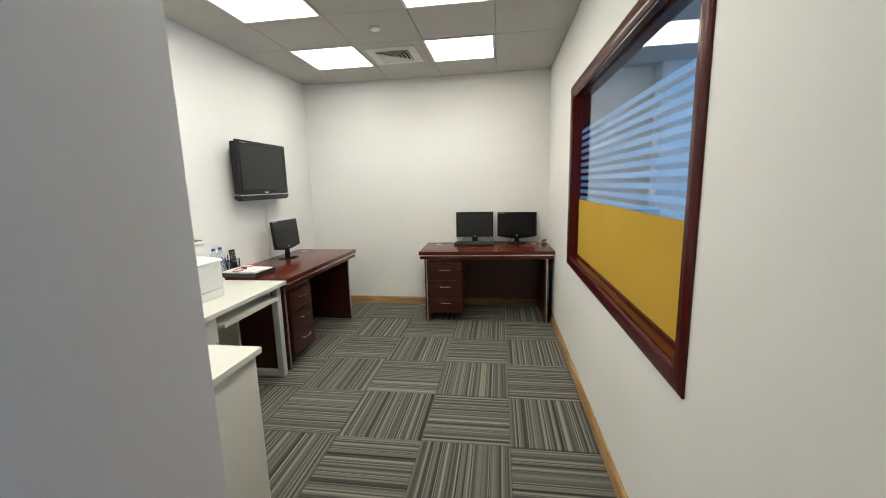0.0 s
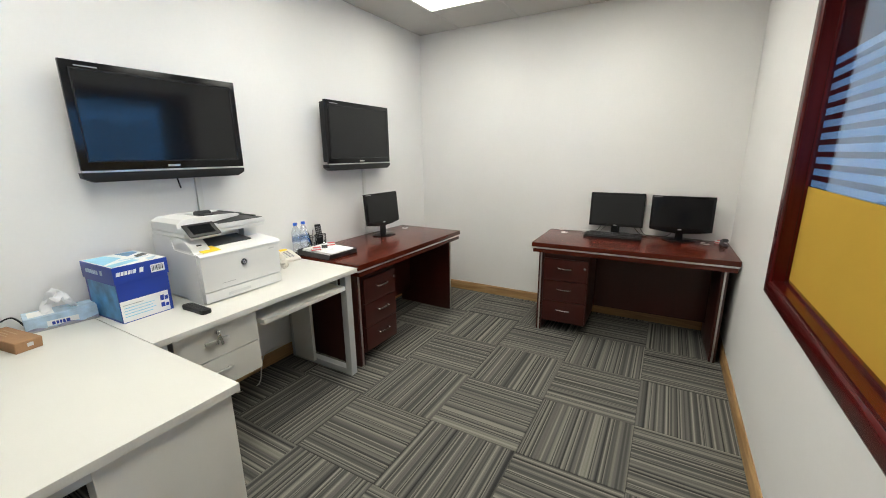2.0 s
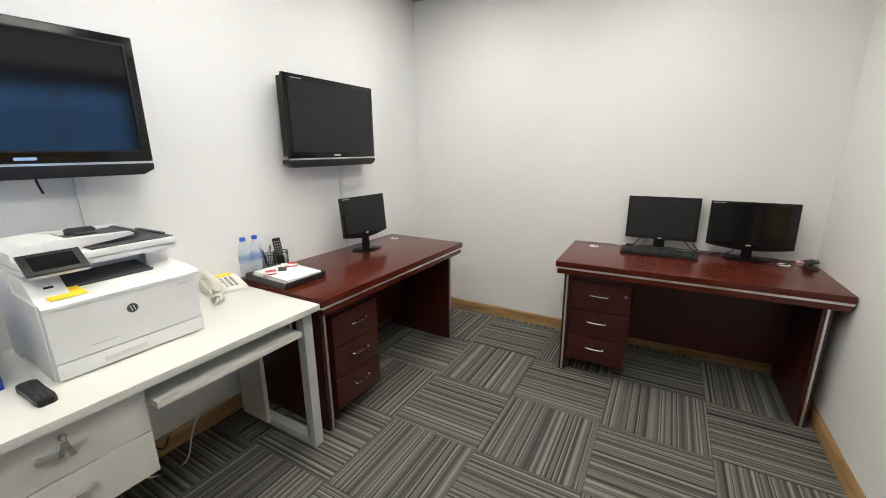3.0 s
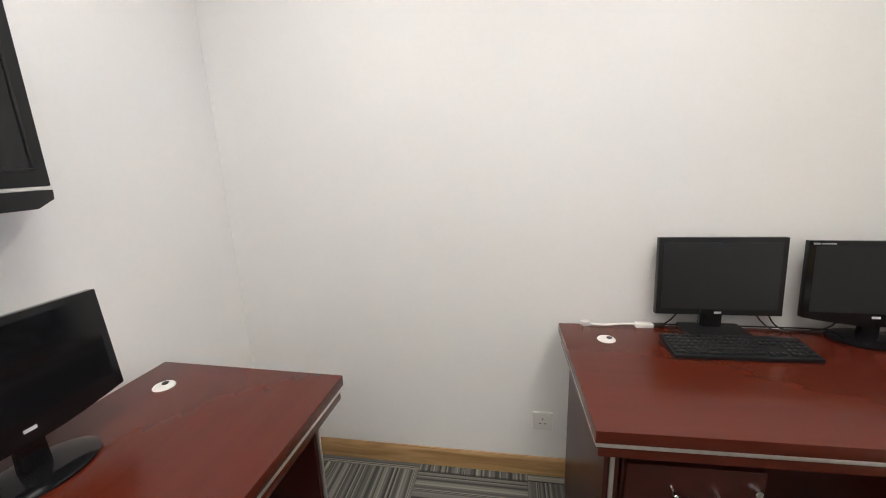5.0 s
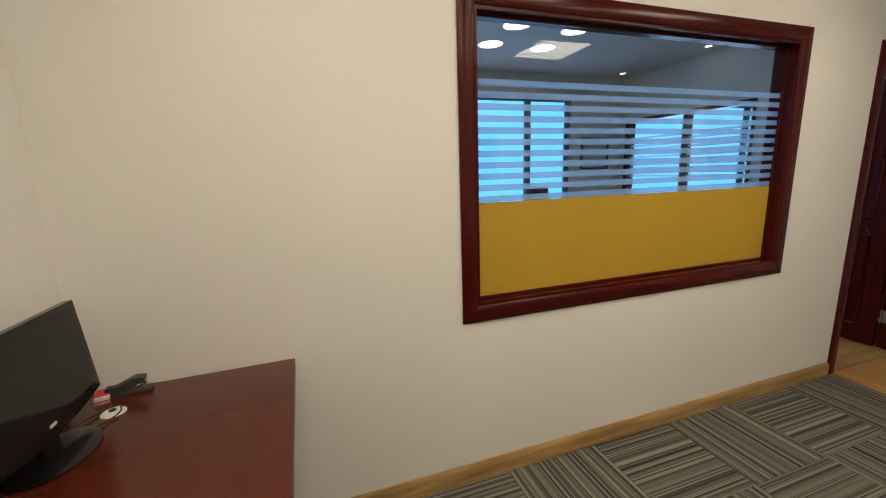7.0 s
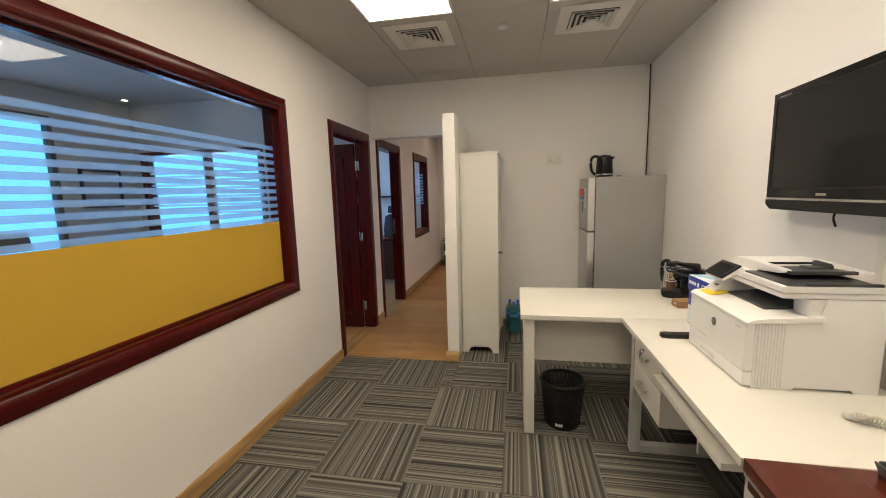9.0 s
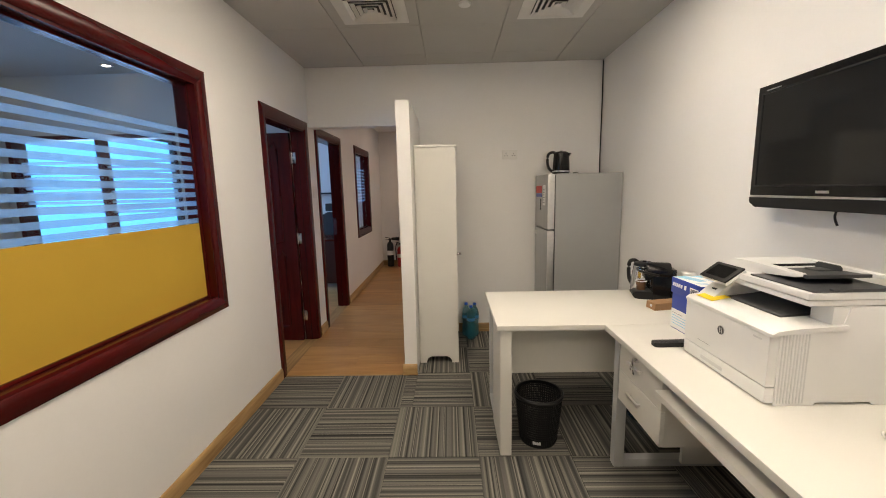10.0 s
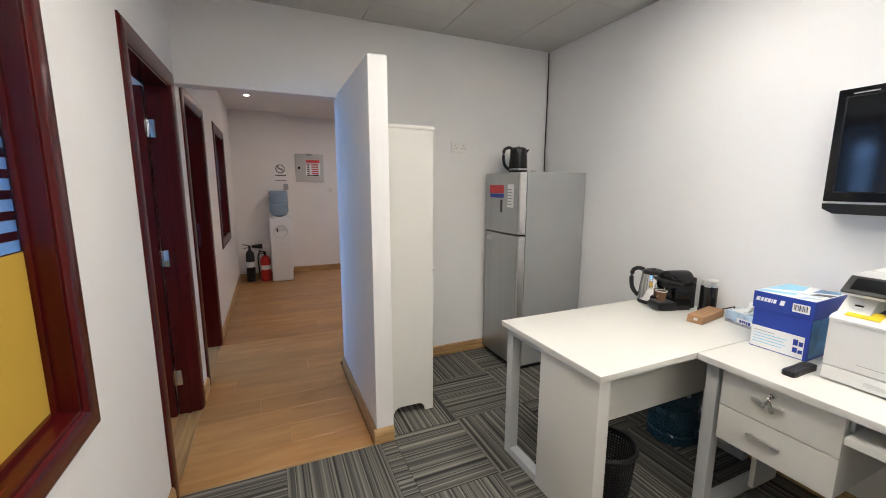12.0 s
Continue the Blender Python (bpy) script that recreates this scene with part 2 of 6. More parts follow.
SCREEN = mat("screen_glass", (0.006, 0.0065, 0.0075), 0.09, spec=0.4, vary=0.1, scale=3, rough_vary=0.02)
SCREEN_MATT = mat("matt_screen", (0.012, 0.013, 0.015), 0.32, vary=0.08, scale=3, bump=0.03, bump_scale=1500)
DARK_GREY = mat("dark_grey_plastic", (0.045, 0.047, 0.05), 0.5, vary=0.1, scale=12, bump=0.05, bump_scale=800)
MID_GREY = mat("grey_print", (0.35, 0.35, 0.36), 0.5, vary=0.05)
KEY_PRINT = mat("key_print", (0.13, 0.13, 0.13), 0.5, vary=0.1)
LIGHT_GREY = mat("pale_grey_print", (0.6, 0.6, 0.6), 0.5, vary=0.05)
FRIDGE_SIDE = mat("grey_fridge_paint", (0.32, 0.325, 0.32), 0.38, vary=0.03, scale=4, bump=0.05, bump_scale=500)
FRIDGE_DOOR = mat("brushed_steel", (0.42, 0.43, 0.43), 0.35, metal=0.75, vary=0.05, scale=20, stretch=(1, 1, 0.02), rough_vary=0.07)
PAPER = mat("white_paper", (0.82, 0.82, 0.82), 0.8, vary=0.02, scale=10, bump=0.05)
CARD = mat("brown_card", (0.36, 0.20, 0.10), 0.75, vary=0.06, scale=10, fine=0.05, fine_scale=150)
CARD_PRINT = mat("faint_card_print", (0.46, 0.30, 0.18), 0.75, vary=0.1, scale=20)
BLUE_CARD = mat("blue_print_card", (0.012, 0.045, 0.33), 0.35, vary=0.06, scale=8)
CYAN_CARD = mat("cyan_print_card", (0.22, 0.56, 0.76), 0.35, vary=0.12, scale=14)
TEAL_CARD = mat("teal_print_card", (0.05, 0.22, 0.45), 0.35, vary=0.45, scale=16)
PALE_BLUE = mat("pale_blue_print", (0.42, 0.56, 0.70), 0.4, vary=0.25, scale=22)
MAUVE = mat("mauve_print", (0.30, 0.29, 0.42), 0.4, vary=0.3, scale=30)
YELLOW = mat("yellow_note", (0.86, 0.62, 0.03), 0.6, vary=0.03, scale=20)
RED = mat("red_paint", (0.45, 0.02, 0.02), 0.3, vary=0.06, scale=10, rough_vary=0.06)
RED_PRINT = mat("red_print", (0.62, 0.05, 0.05), 0.5, vary=0.05, scale=30)
BLUE_CAP = mat("blue_plastic", (0.01, 0.10, 0.55), 0.35, vary=0.05, scale=30)
BOTTLE = clear_plastic("clear_bottle", (0.74, 0.83, 0.92), 0.05, 0.24)
BOTTLE_BAND = clear_plastic("printed_bottle_band", (0.10, 0.28, 0.62), 0.2, 0.42)
BOTTLE_TEAL = clear_plastic("teal_bottle", (0.030, 0.20, 0.26), 0.06, 0.55)
JUG_BLUE = clear_plastic("blue_water_jug", (0.018, 0.085, 0.15), 0.06, 0.80)
JUG_PALE = clear_plastic("pale_blue_jug", (0.30, 0.40, 0.50), 0.15, 0.85)
GLASS = pane_mat("window_glass", (0.93, 0.96, 0.97))
FROST = film_mat("frosted_film", (0.60, 0.80, 1.0), 0.50, 0.8)
AMBER = film_mat("yellow_film", (0.56, 0.355, 0.06), 0.0, 0.08)
PANEL_LIGHT = glow("panel_light", (1.0, 0.955, 0.865), GLOW)
DOWNLIGHT = glow("downlight", (1.0, 0.93, 0.82), 22.0)
ROUND_LIGHT = glow("round_light", (1.0, 0.95, 0.85), 7.0)
# strong lenses of two unseen downlights, added to brighten the corridor
HALL_ADDED_LIGHT = glow("added_corridor_downlight", (1.0, 0.86, 0.74), HALL)
HALL_DIM = glow("corridor_end_downlight", (1.0, 0.88, 0.76), HALL * 0.12)
DAY_SKY = glow("hazy_blue_sky", (0.07, 0.43, 1.0), SKY)
TISSUE = mat("tissue_paper", (0.85, 0.85, 0.86), 0.9, vary=0.03, scale=20)
OFFICE_WALL = mat("office_wall_paint", (0.62, 0.60, 0.57), 0.65, vary=0.03, scale=2, bump=0.08)
CUP_TAN = mat("brown_paper_cup", (0.15, 0.07, 0.03), 0.6, vary=0.06, scale=30)
PLATE = mat("socket_plastic", (0.74, 0.73, 0.70), 0.4, vary=0.02, scale=20)


# ---- building helpers ----
def join(*bms):
    """Several bmeshes as one."""
    out = bmesh.new()
    for b in bms:
        me = bpy.data.meshes.new("tmp")
        b.to_mesh(me)
        out.from_mesh(me)
        b.free()
        bpy.data.meshes.remove(me)
    return out


def box(x0, x1, y0, y1, z0, z1, bev=0.0, seg=2):
    bm = bmesh.new()
    bmesh.ops.create_cube(bm, size=1.0)
    for v in bm.verts:
        v.co = ((x0 + x1) / 2 + v.co.x * (x1 - x0), (y0 + y1) / 2 + v.co.y * (y1 - y0), (z0 + z1) / 2 + v.co.z * (z1 - z0))
    if bev:
        bmesh.ops.bevel(bm, geom=bm.edges[:], offset=bev, segments=seg, profile=0.7, affect="EDGES")
    return bm


def cyl(r0, r1, z0, z1, cx=0.0, cy=0.0, seg=24, bev=0.0):
    bm = bmesh.new()
    bmesh.ops.create_cone(bm, cap_ends=True, segments=seg, radius1=r0, radius2=r1, depth=z1 - z0)
    bmesh.ops.translate(bm, verts=bm.verts, vec=(cx, cy, (z0 + z1) / 2))
    if bev:
        es = [e for e in bm.edges if len(e.link_faces) == 2 and any(len(f.verts) > 4 for f in e.link_faces)]
        bmesh.ops.bevel(bm, geom=es, offset=bev, segments=2, profile=0.6, affect="EDGES")
    return bm


def lathe(profile, seg=28, cx=0.0, cy=0.0):
    """A turned shape from (radius, height) pairs."""
    bm = bmesh.new()
    rings = []
    for r, z in profile:
        rings.append([bm.verts.new((cx + r * math.cos(2 * math.pi * i / seg), cy + r * math.sin(2 * math.pi * i / seg), z)) for i in range(seg)]
                     if r > 1e-5 else [bm.verts.new((cx, cy, z))])
    for a, b in zip(rings, rings[1:]):
        for i in range(seg):
            j = (i + 1) % seg
            if len(a) == 1 and len(b) == 1:
                continue
            if len(a) == 1:
                bm.faces.new((a[0], b[j], b[i]))
            elif len(b) == 1:
                bm.faces.new((a[i], a[j], b[0]))
            else:
                bm.faces.new((a[i], a[j], b[j], b[i]))
    bmesh.ops.recalc_face_normals(bm, faces=bm.faces)
    return bm


def tube(pts, r, sides=8, smooth=4):
    """A round cord through the points, smoothed between them."""
    P = [Vector(p) for p in pts]
    path = []
    for i in range(len(P) - 1):
        a, b, c, d = P[max(i - 1, 0)], P[i], P[i + 1], P[min(i + 2, len(P) - 1)]
        for k in range(smooth):
            t = k / smooth
            path.append(0.5 * ((2 * b) + (c - a) * t + (2 * a - 5 * b + 4 * c - d) * t * t + (3 * b - a - 3 * c + d) * t ** 3))
    path.append(P[-1])
    bm = bmesh.new()
    rings = []
    up = Vector((0, 0, 1))
    for i, p in enumerate(path):
        d = (path[min(i + 1, len(path) - 1)] - path[max(i - 1, 0)]).normalized()
        u = d.cross(up)
        if u.length < 0.05:
            u = d.cross(Vector((1, 0, 0)))
        u.normalize()
        v = d.cross(u)
        rings.append([bm.verts.new(p + r * (math.cos(2 * math.pi * k / sides) * u + math.sin(2 * math.pi * k / sides) * v)) for k in range(sides)])
    for a, b in zip(rings, rings[1:]):
        for k in range(sides):
            bm.faces.new((a[k], a[(k + 1) % sides], b[(k + 1) % sides], b[k]))
    bm.faces.new(rings[0])
    bm.faces.new(rings[-1])
    bmesh.ops.recalc_face_normals(bm, faces=bm.faces)
    return bm


def prism(outline, x0, x1, axis="X", bev=0.0):
    """An outline of pairs pushed along an axis: X: (y, z), Y: (x, z), Z: (x, y)."""
    bm = bmesh.new()

    def at(p, d):
        return {"X": (d, p[0], p[1]), "Y": (p[0], d, p[1]), "Z": (p[0], p[1], d)}[axis]

    a = [bm.verts.new(at(p, x0)) for p in outline]
    b = [bm.verts.new(at(p, x1)) for p in outline]
    bm.faces.new(a)
    bm.faces.new(b)
    for i in range(len(a)):
        j = (i + 1) % len(a)
        bm.faces.new((a[i], a[j], b[j], b[i]))
    bmesh.ops.recalc_face_normals(bm, faces=bm.faces)
    if bev:
        bmesh.ops.bevel(bm, geom=bm.edges[:], offset=bev, segments=2, profile=0.7, affect="EDGES")
    return bm


def moved(bm, m):
    bmesh.ops.transform(bm, matrix=m, verts=bm.verts)
    return bm


def finish(bm, name, material):
    me = bpy.data.meshes.new(name)
    bm.to_mesh(me)
    bm.free()
    me.materials.append(material)
    me.shade_smooth()
    me.set_sharp_from_angle(angle=radians(32))
    return me


def part(name, bm, material, parent, label=""):
    """One mesh under a thing or a part, in the frame of the thing."""
    ob = new(name, finish(bm, name, material))
    ob.parent = parent
    return tagged(ob, label=label)


def thing(name, label, category, at=(0, 0, 0), turn=0.0, group=""):
    ob = new(name)
    ob.empty_display_size = 0.1
    ob.matrix_basis = pose(*at, 0, 0, turn)
    return tagged(ob, label, category, group)


def structure(name, bm, material, label, category):
    return tagged(new(name, finish(bm, name, material)), label, category, kind="structure")


def slab(axis, p0, p1, a0, a1, z0, z1, openings=()):
    """A wall between p0 and p1 of its axis, from a0 to a1 along it, with openings (a0, a1, z0, z1) cut through."""
    cuts = sorted({a0, a1, *[o[0] for o in openings], *[o[1] for o in openings]})
    made = []
    for s, e in zip(cuts, cuts[1:]):
        holes = sorted((o[2], o[3]) for o in openings if o[0] <= s and o[1] >= e)
        z = z0
        for h0, h1 in [*holes, (z1, z1)]:
            if h0 > z:
                made.append(box(p0, p1, s, e, z, h0) if axis == "x" else box(s, e, p0, p1, z, h0))
            z = max(z, h1)
    return join(*made)


# ---- structure ----
W, S, H = 2.81, -4.976, 2.615
WIN = (-3.287, -1.408, 0.860, 2.053)
DOOR_A, DOOR_B = (-4.835, -4.065, 0.0, 2.025), (-5.975, -5.21, 0.0, 2.025)
WIN_B = (-7.655, -6.83, 0.87, 2.02)

structure("wall_east", slab("x", W, 2.93, -8.87, 0.12, 0.0, 2.75, (WIN, DOOR_A, DOOR_B, WIN_B)), WALL, "white painted partition wall with a framed window and doors", "wall")
structure("wall_north", slab("y", 0.0, 0.12, -0.12, W, 0.0, 2.75), WALL, "plain white painted end wall", "wall")
structure("wall_west", slab("x", -0.12, 0.0, S - 0.12, 0.0, 0.0, 2.75), WALL, "white painted wall behind the televisions", "wall")
structure("wall_south", slab("y", S - 0.12, S, 0.0, W, 0.0, 2.75, ((1.84, W, 0.0, 2.075),)), WALL, "white painted back wall with an opening to the corridor", "wall")
structure("partition", box(1.74, 1.84, S, -4.03, 0.0, 2.10, 0.004), WALL, "white free-ending partition beside the corridor", "wall")
structure("wall_hall_end", box(2.02, W, -8.87, -8.75, 0, 2.75), WALL, "white corridor end wall behind the water dispenser", "wall")
structure("wall_hall_back", box(-0.5, 2.02, -9.17, -9.05, 0, 2.75), WALL, "white corridor end wall with an electrical panel", "wall")
structure("wall_hall_return", box(2.02, 2.14, -9.05, -8.87, 0, 2.75), WALL, "short white wall return", "wall")
structure("wall_hall_west", slab("x", -0.62, -0.5, -9.17, S - 0.12, 0, 2.75), WALL, "white corridor side wall", "wall")
structure("wall_hall_north", box(-0.62, -0.12, S - 0.12, S, 0, 2.75), WALL, "white corridor wall", "wall")
OUT_1, OUT_2 = (-4.03, -0.55, 0.85, 2.32), (-8.6, -5.06, 0.85, 2.32)
structure("wall_office_outer", slab("x", 5.75, 5.87, -8.87, 0.12, 0, 2.75, (OUT_1, OUT_2)), OFFICE_WALL, "outer office wall with wide window openings", "wall")
structure("wall_office_north", box(2.93, 5.75, 0.0, 0.12, 0, 2.75), OFFICE_WALL, "grey office end wall", "wall")
structure("wall_office_column", box(3.86, 4.25, -0.18, 0.0, 0, 2.58, 0.004), WALL, "white boxed column on the office wall", "wall")
GLAZED = (4.03, 5.66, 0.88, 2.04)
structure("wall_office_middle", slab("y", -4.97, -4.85, 2.93, 5.75, 0, 2.75, (GLAZED,)), OFFICE_WALL, "office partition with a wide inner window", "wall")
structure("wall_office_south", box(2.93, 5.75, -8.87, -8.75, 0, 2.75), OFFICE_WALL, "plain office wall", "wall")
for n, (a, b, _, _) in (("floor_door_1", DOOR_A), ("floor_door_2", DOOR_B)):
    structure(n, box(W, 2.93, a, b, -0.1, 0.001), OAK_TRIM, "oak strip in the doorway", "floor")
structure("floor_office", join(box(2.93, 5.75, -4.85, 0, -0.1, 0.0), box(2.93, 5.75, -8.75, -4.97, -0.1, 0.0)), OAK, "oak laminate floor in the neighbouring offices", "floor")
structure("ceiling_office", box(2.93, 5.75, -8.75, 0.0, 2.58, 2.75), OFFICE_WALL, "plain office ceiling", "ceiling")
structure("ceiling_hall", box(-0.5, W, -9.05, S - 0.12, 2.57, 2.75), WALL, "plain white corridor ceiling", "ceiling")
structure("ground", box(-60, 60, -60, 60, -0.6, -0.12), BACKING, "dark ground below the building", "ground")
structure("backdrop", box(9.0, 9.02, -16, 8, -0.1, 9), DAY_SKY, "bright hazy blue daylight outside the windows", "backdrop")

# ceiling: square tiles with narrow joints, in one mesh
P = 0.593
tiles = [box(-0.0, W, S, 0.0, 2.632, 2.75)]
xs = sorted({0.0, W, *[x for x in (1.645 + P * k for k in range(-3, 3)) if 0.02 < x < W - 0.02]})
ys = sorted({S, 0.0, *[y for y in (-0.535 - P * k for k in range(0, 9)) if S + 0.02 < y < -0.02]})
for a, b in zip(xs, xs[1:]):
    for c, d in zip(ys, ys[1:]):
        dz = random.uniform(0, 0.0015)
        g = 0.0025
        tiles.append(box(a + g, b - g, c + 0.0012, d - 0.0012, H + dz, 2.632, 0.0012, 1))
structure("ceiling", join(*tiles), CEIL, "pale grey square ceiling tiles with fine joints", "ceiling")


def skirting(name, outline_axis, fixed, a0, a1, side):
    """Oak skirting 9 cm high with a rounded top, against a wall."""
    t, h = 0.016 * side, 0.092
    prof = [(fixed, 0.0), (fixed + t, 0.0), (fixed + t, h - 0.018), (fixed + t * 0.75, h - 0.008), (fixed + t * 0.4, h), (fixed, h)]
    if outline_axis == "y":
        bm = prism([(p, z) for p, z in prof], a0, a1, "Y")
    else:
        bm = prism([(p, z) for p, z in prof], a0, a1, "X")
    return structure(name, bm, OAK_TRIM if outline_axis == "y" else OAK_TRIM_X, "knotty oak skirting board along the wall", "skirting")


skirting("baseboard_east", "y", W, -3.976, -0.017, -1)
skirting("baseboard_east_door", "y", W, -5.12, -4.928, -1)
skirting("baseboard_east_hall", "y", W, -8.75, -6.066, -1)
skirting("baseboard_west", "y", 0.0, S, -0.017, 1)
skirting("baseboard_north", "x", 0.0, 0.0, W, -1)
skirting("baseboard_south", "x", S, 0.017, 1.39, 1)
skirting("baseboard_partition_hall", "y", 1.84, S - 0.12, -4.03, 1)
skirting("baseboard_partition_end", "x", -4.03, 1.74, 1.856, 1)
skirting("baseboard_hall_end", "x", -8.75, 2.02, W, 1)
skirting("baseboard_hall_back", "x", -9.05, -0.5, 2.02, 1)


# ---- windows and doors ----
def casing(parent, name, y0, y1, z0, z1, w, sill=True, x=W, d=0.013, depth=0.12):
    """A moulded frame round an opening, proud of the wall, and the lining of the opening."""
    # (distance from the opening, height over the wall), mitred at the corners
    prof = ((0.0, 0.0), (0.0, d * 0.25), (w * 0.12, d * 0.75), (w * 0.28, d), (w * 0.85, d), (w, d * 0.6), (w, 0.0))

    def side(fixed, sign, a0, a1, level, open_end=False):
        bm = bmesh.new()
        ends = []
        for k in (0, 1):
            ring = []
            for o, h in prof:
                run = (a0 - (0.0 if open_end else o)) if k == 0 else a1 + o
                c = fixed + sign * o
                ring.append(bm.verts.new((x - h, run, c) if level else (x - h, c, run)))
            ends.append(ring)
        bm.faces.new(ends[0])
        bm.faces.new(ends[1])
        for k in range(len(prof)):
            q = (k + 1) % len(prof)
            bm.faces.new((ends[0][k], ends[0][q], ends[1][q], ends[1][k]))
        bmesh.ops.recalc_face_normals(bm, faces=bm.faces)
        return bm
    obs = [part(name, side(y0, -1, z0, z1, False, not sill), MAHOG, parent), part(name, side(y1, 1, z0, z1, False, not sill), MAHOG, parent),
           part(name, side(z1, 1, y0, y1, True), MAHOG_Y, parent)]
    if sill:
        obs.append(part(name, side(z0, -1, y0, y1, True), MAHOG_Y, parent))
    t = 0.012
    obs.append(part("lining", box(x, x + depth, y0, y0 + t, z0, z1), MAHOG, parent))
    obs.append(part("lining", box(x, x + depth, y1 - t, y1, z0, z1), MAHOG, parent))
    obs.append(part("lining", box(x, x + depth, y0 + t, y1 - t, z1 - t, z1), MAHOG_Y, parent))
    if sill:
        obs.append(part("lining", box(x, x + depth, y0 + t, y1 - t, z0, z0 + t), MAHOG_Y, parent))
    return obs


def office_window(name, label, y0, y1, z0, z1, w, film):
    top = tagged(new(name), label, "window", kind="structure")
    casing(top, "window_frame", y0, y1, z0, z1, w)
    gx = W + 0.055
    pane = part("pane", box(gx, gx + 0.006, y0 + 0.012, y1 - 0.012, z0 + 0.012, z1 - 0.012), GLASS, top, "clear glass pane")
    pane.visible_shadow = False
    for a in (y0 + 0.012, y1 - 0.024):
        part("glazing_bead", box(gx - 0.014, gx - 0.001, a, a + 0.012, z0 + 0.012, z1 - 0.012, 0.003), MAHOG, top)
    for a in (z0 + 0.012, z1 - 0.024):
        part("glazing_bead", box(gx - 0.014, gx - 0.001, y0 + 0.024, y1 - 0.024, a, a + 0.012, 0.003), MAHOG_Y, top)
    fx = gx + 0.0075
    if film:
        part("yellow_film", box(gx - 0.0012, gx - 0.0006, y0 + 0.012, y1 - 0.012, z0 + 0.012, 1.300), AMBER, top, "plain yellow sticker film")
    pitch, band, base = 0.0478, 0.0265, 1.301
    for k in range(11):
        b = part("frosted_stripe", box(fx, fx + 0.0006, y0 + 0.012, y1 - 0.012, base + pitch * k, base + pitch * k + band), FROST, top)
        b.visible_shadow = False
    return top


office_window("window_1", "dark mahogany framed inner window with yellow film and frosted stripes", *WIN, 0.072, True)
office_window("window_2", "dark mahogany framed corridor window with frosted stripes", *WIN_B, 0.088, False)


def door_leaf(parent, width, height):
    """A panelled leaf along +x from the hinge at its origin, 4 cm thick."""
    leaf = part("door_leaf", box(0.0, width, -0.02, 0.02, 0.008, height, 0.002), MAHOG, parent)
    for z0, z1, arch in ((0.16, 0.86, False), (1.0, 1.86, True)):
        for y in (-0.02, 0.02):
            s = 1 if y > 0 else -1
            a0, a1 = 0.12, width - 0.12
            n = 10
            topc = [(a0 + (a1 - a0) * k / n, z1 + (0.07 * math.sin(math.pi * k / n) if arch else 0.0)) for k in range(n + 1)]
            loop = [(a0, z0), *topc, (a1, z0), (a0, z0)]
            part("moulding", tube([(p, y + s * 0.004, z) for p, z in loop], 0.011, 6, 2), MAHOG, leaf)
            part("raised_panel", box(a0 + 0.06, a1 - 0.06, min(y, y + s * 0.008), max(y, y + s * 0.008), z0 + 0.06, z1 - 0.03, 0.004), MAHOG, leaf)
    for y in (-0.02, 0.02):
        s = 1 if y > 0 else -1
        part("lock_plate", box(width - 0.085, width - 0.045, min(y, y + s * 0.006), max(y, y + s * 0.006), 0.92, 1.14, 0.002), CHROME, leaf, "chrome lock plate")
        part("lever_handle", join(moved(cyl(0.009, 0.009, 0, 0.05), pose(width - 0.065, y, 1.05, -90 * s, 0, 0)), box(width - 0.185, width - 0.056, *sorted((y + s * 0.042, y + s * 0.058)), 1.04, 1.062, 0.006)), CHROME, leaf, "chrome lever handle")
    return leaf


def door_set(name, label, opening, swing, near=False):
    y0, y1, z0, z1 = opening
    top = tagged(new(name), label, "door", kind="structure")
    casing(top, "door_frame", y0, y1, z0, z1, 0.085, sill=False)
    part("door_stop", box(W + 0.055, W + 0.07, y0 + 0.012, y0 + 0.024, 0, z1 - 0.012), MAHOG, top)
    leaf = door_leaf(top, y1 - y0 - 0.03, z1 - 0.02)
    yh, s = (y1, -1) if near else (y0, 1)
    leaf.matrix_basis = pose(W + 0.135 if near else W + 0.125, yh + s * 0.034, 0, 0, 0, swing)
    if near:
        part("strike_plate", box(W + 0.072, W + 0.112, y0 + 0.012, y0 + 0.0145, 0.93, 1.13, 0.001, 1), CHROME, top, "bright steel strike plate")
    for z in (0.25, 1.02, 1.78):
        part("hinge", join(box(W + 0.085, W + 0.121, *sorted((yh + s * 0.0125, yh + s * 0.016)), z - 0.05, z + 0.05, 0.001), moved(cyl(0.007, 0.007, -0.05, 0.05, seg=12), pose(W + 0.123, yh + s * 0.019, z))), CHROME, top, "bright steel hinge")
    return top


door_set("door_1", "open panelled mahogany door with steel hinges", DOOR_A, -3)
door_set("door_2", "mahogany door further along the corridor, wide open", DOOR_B, 14, True)

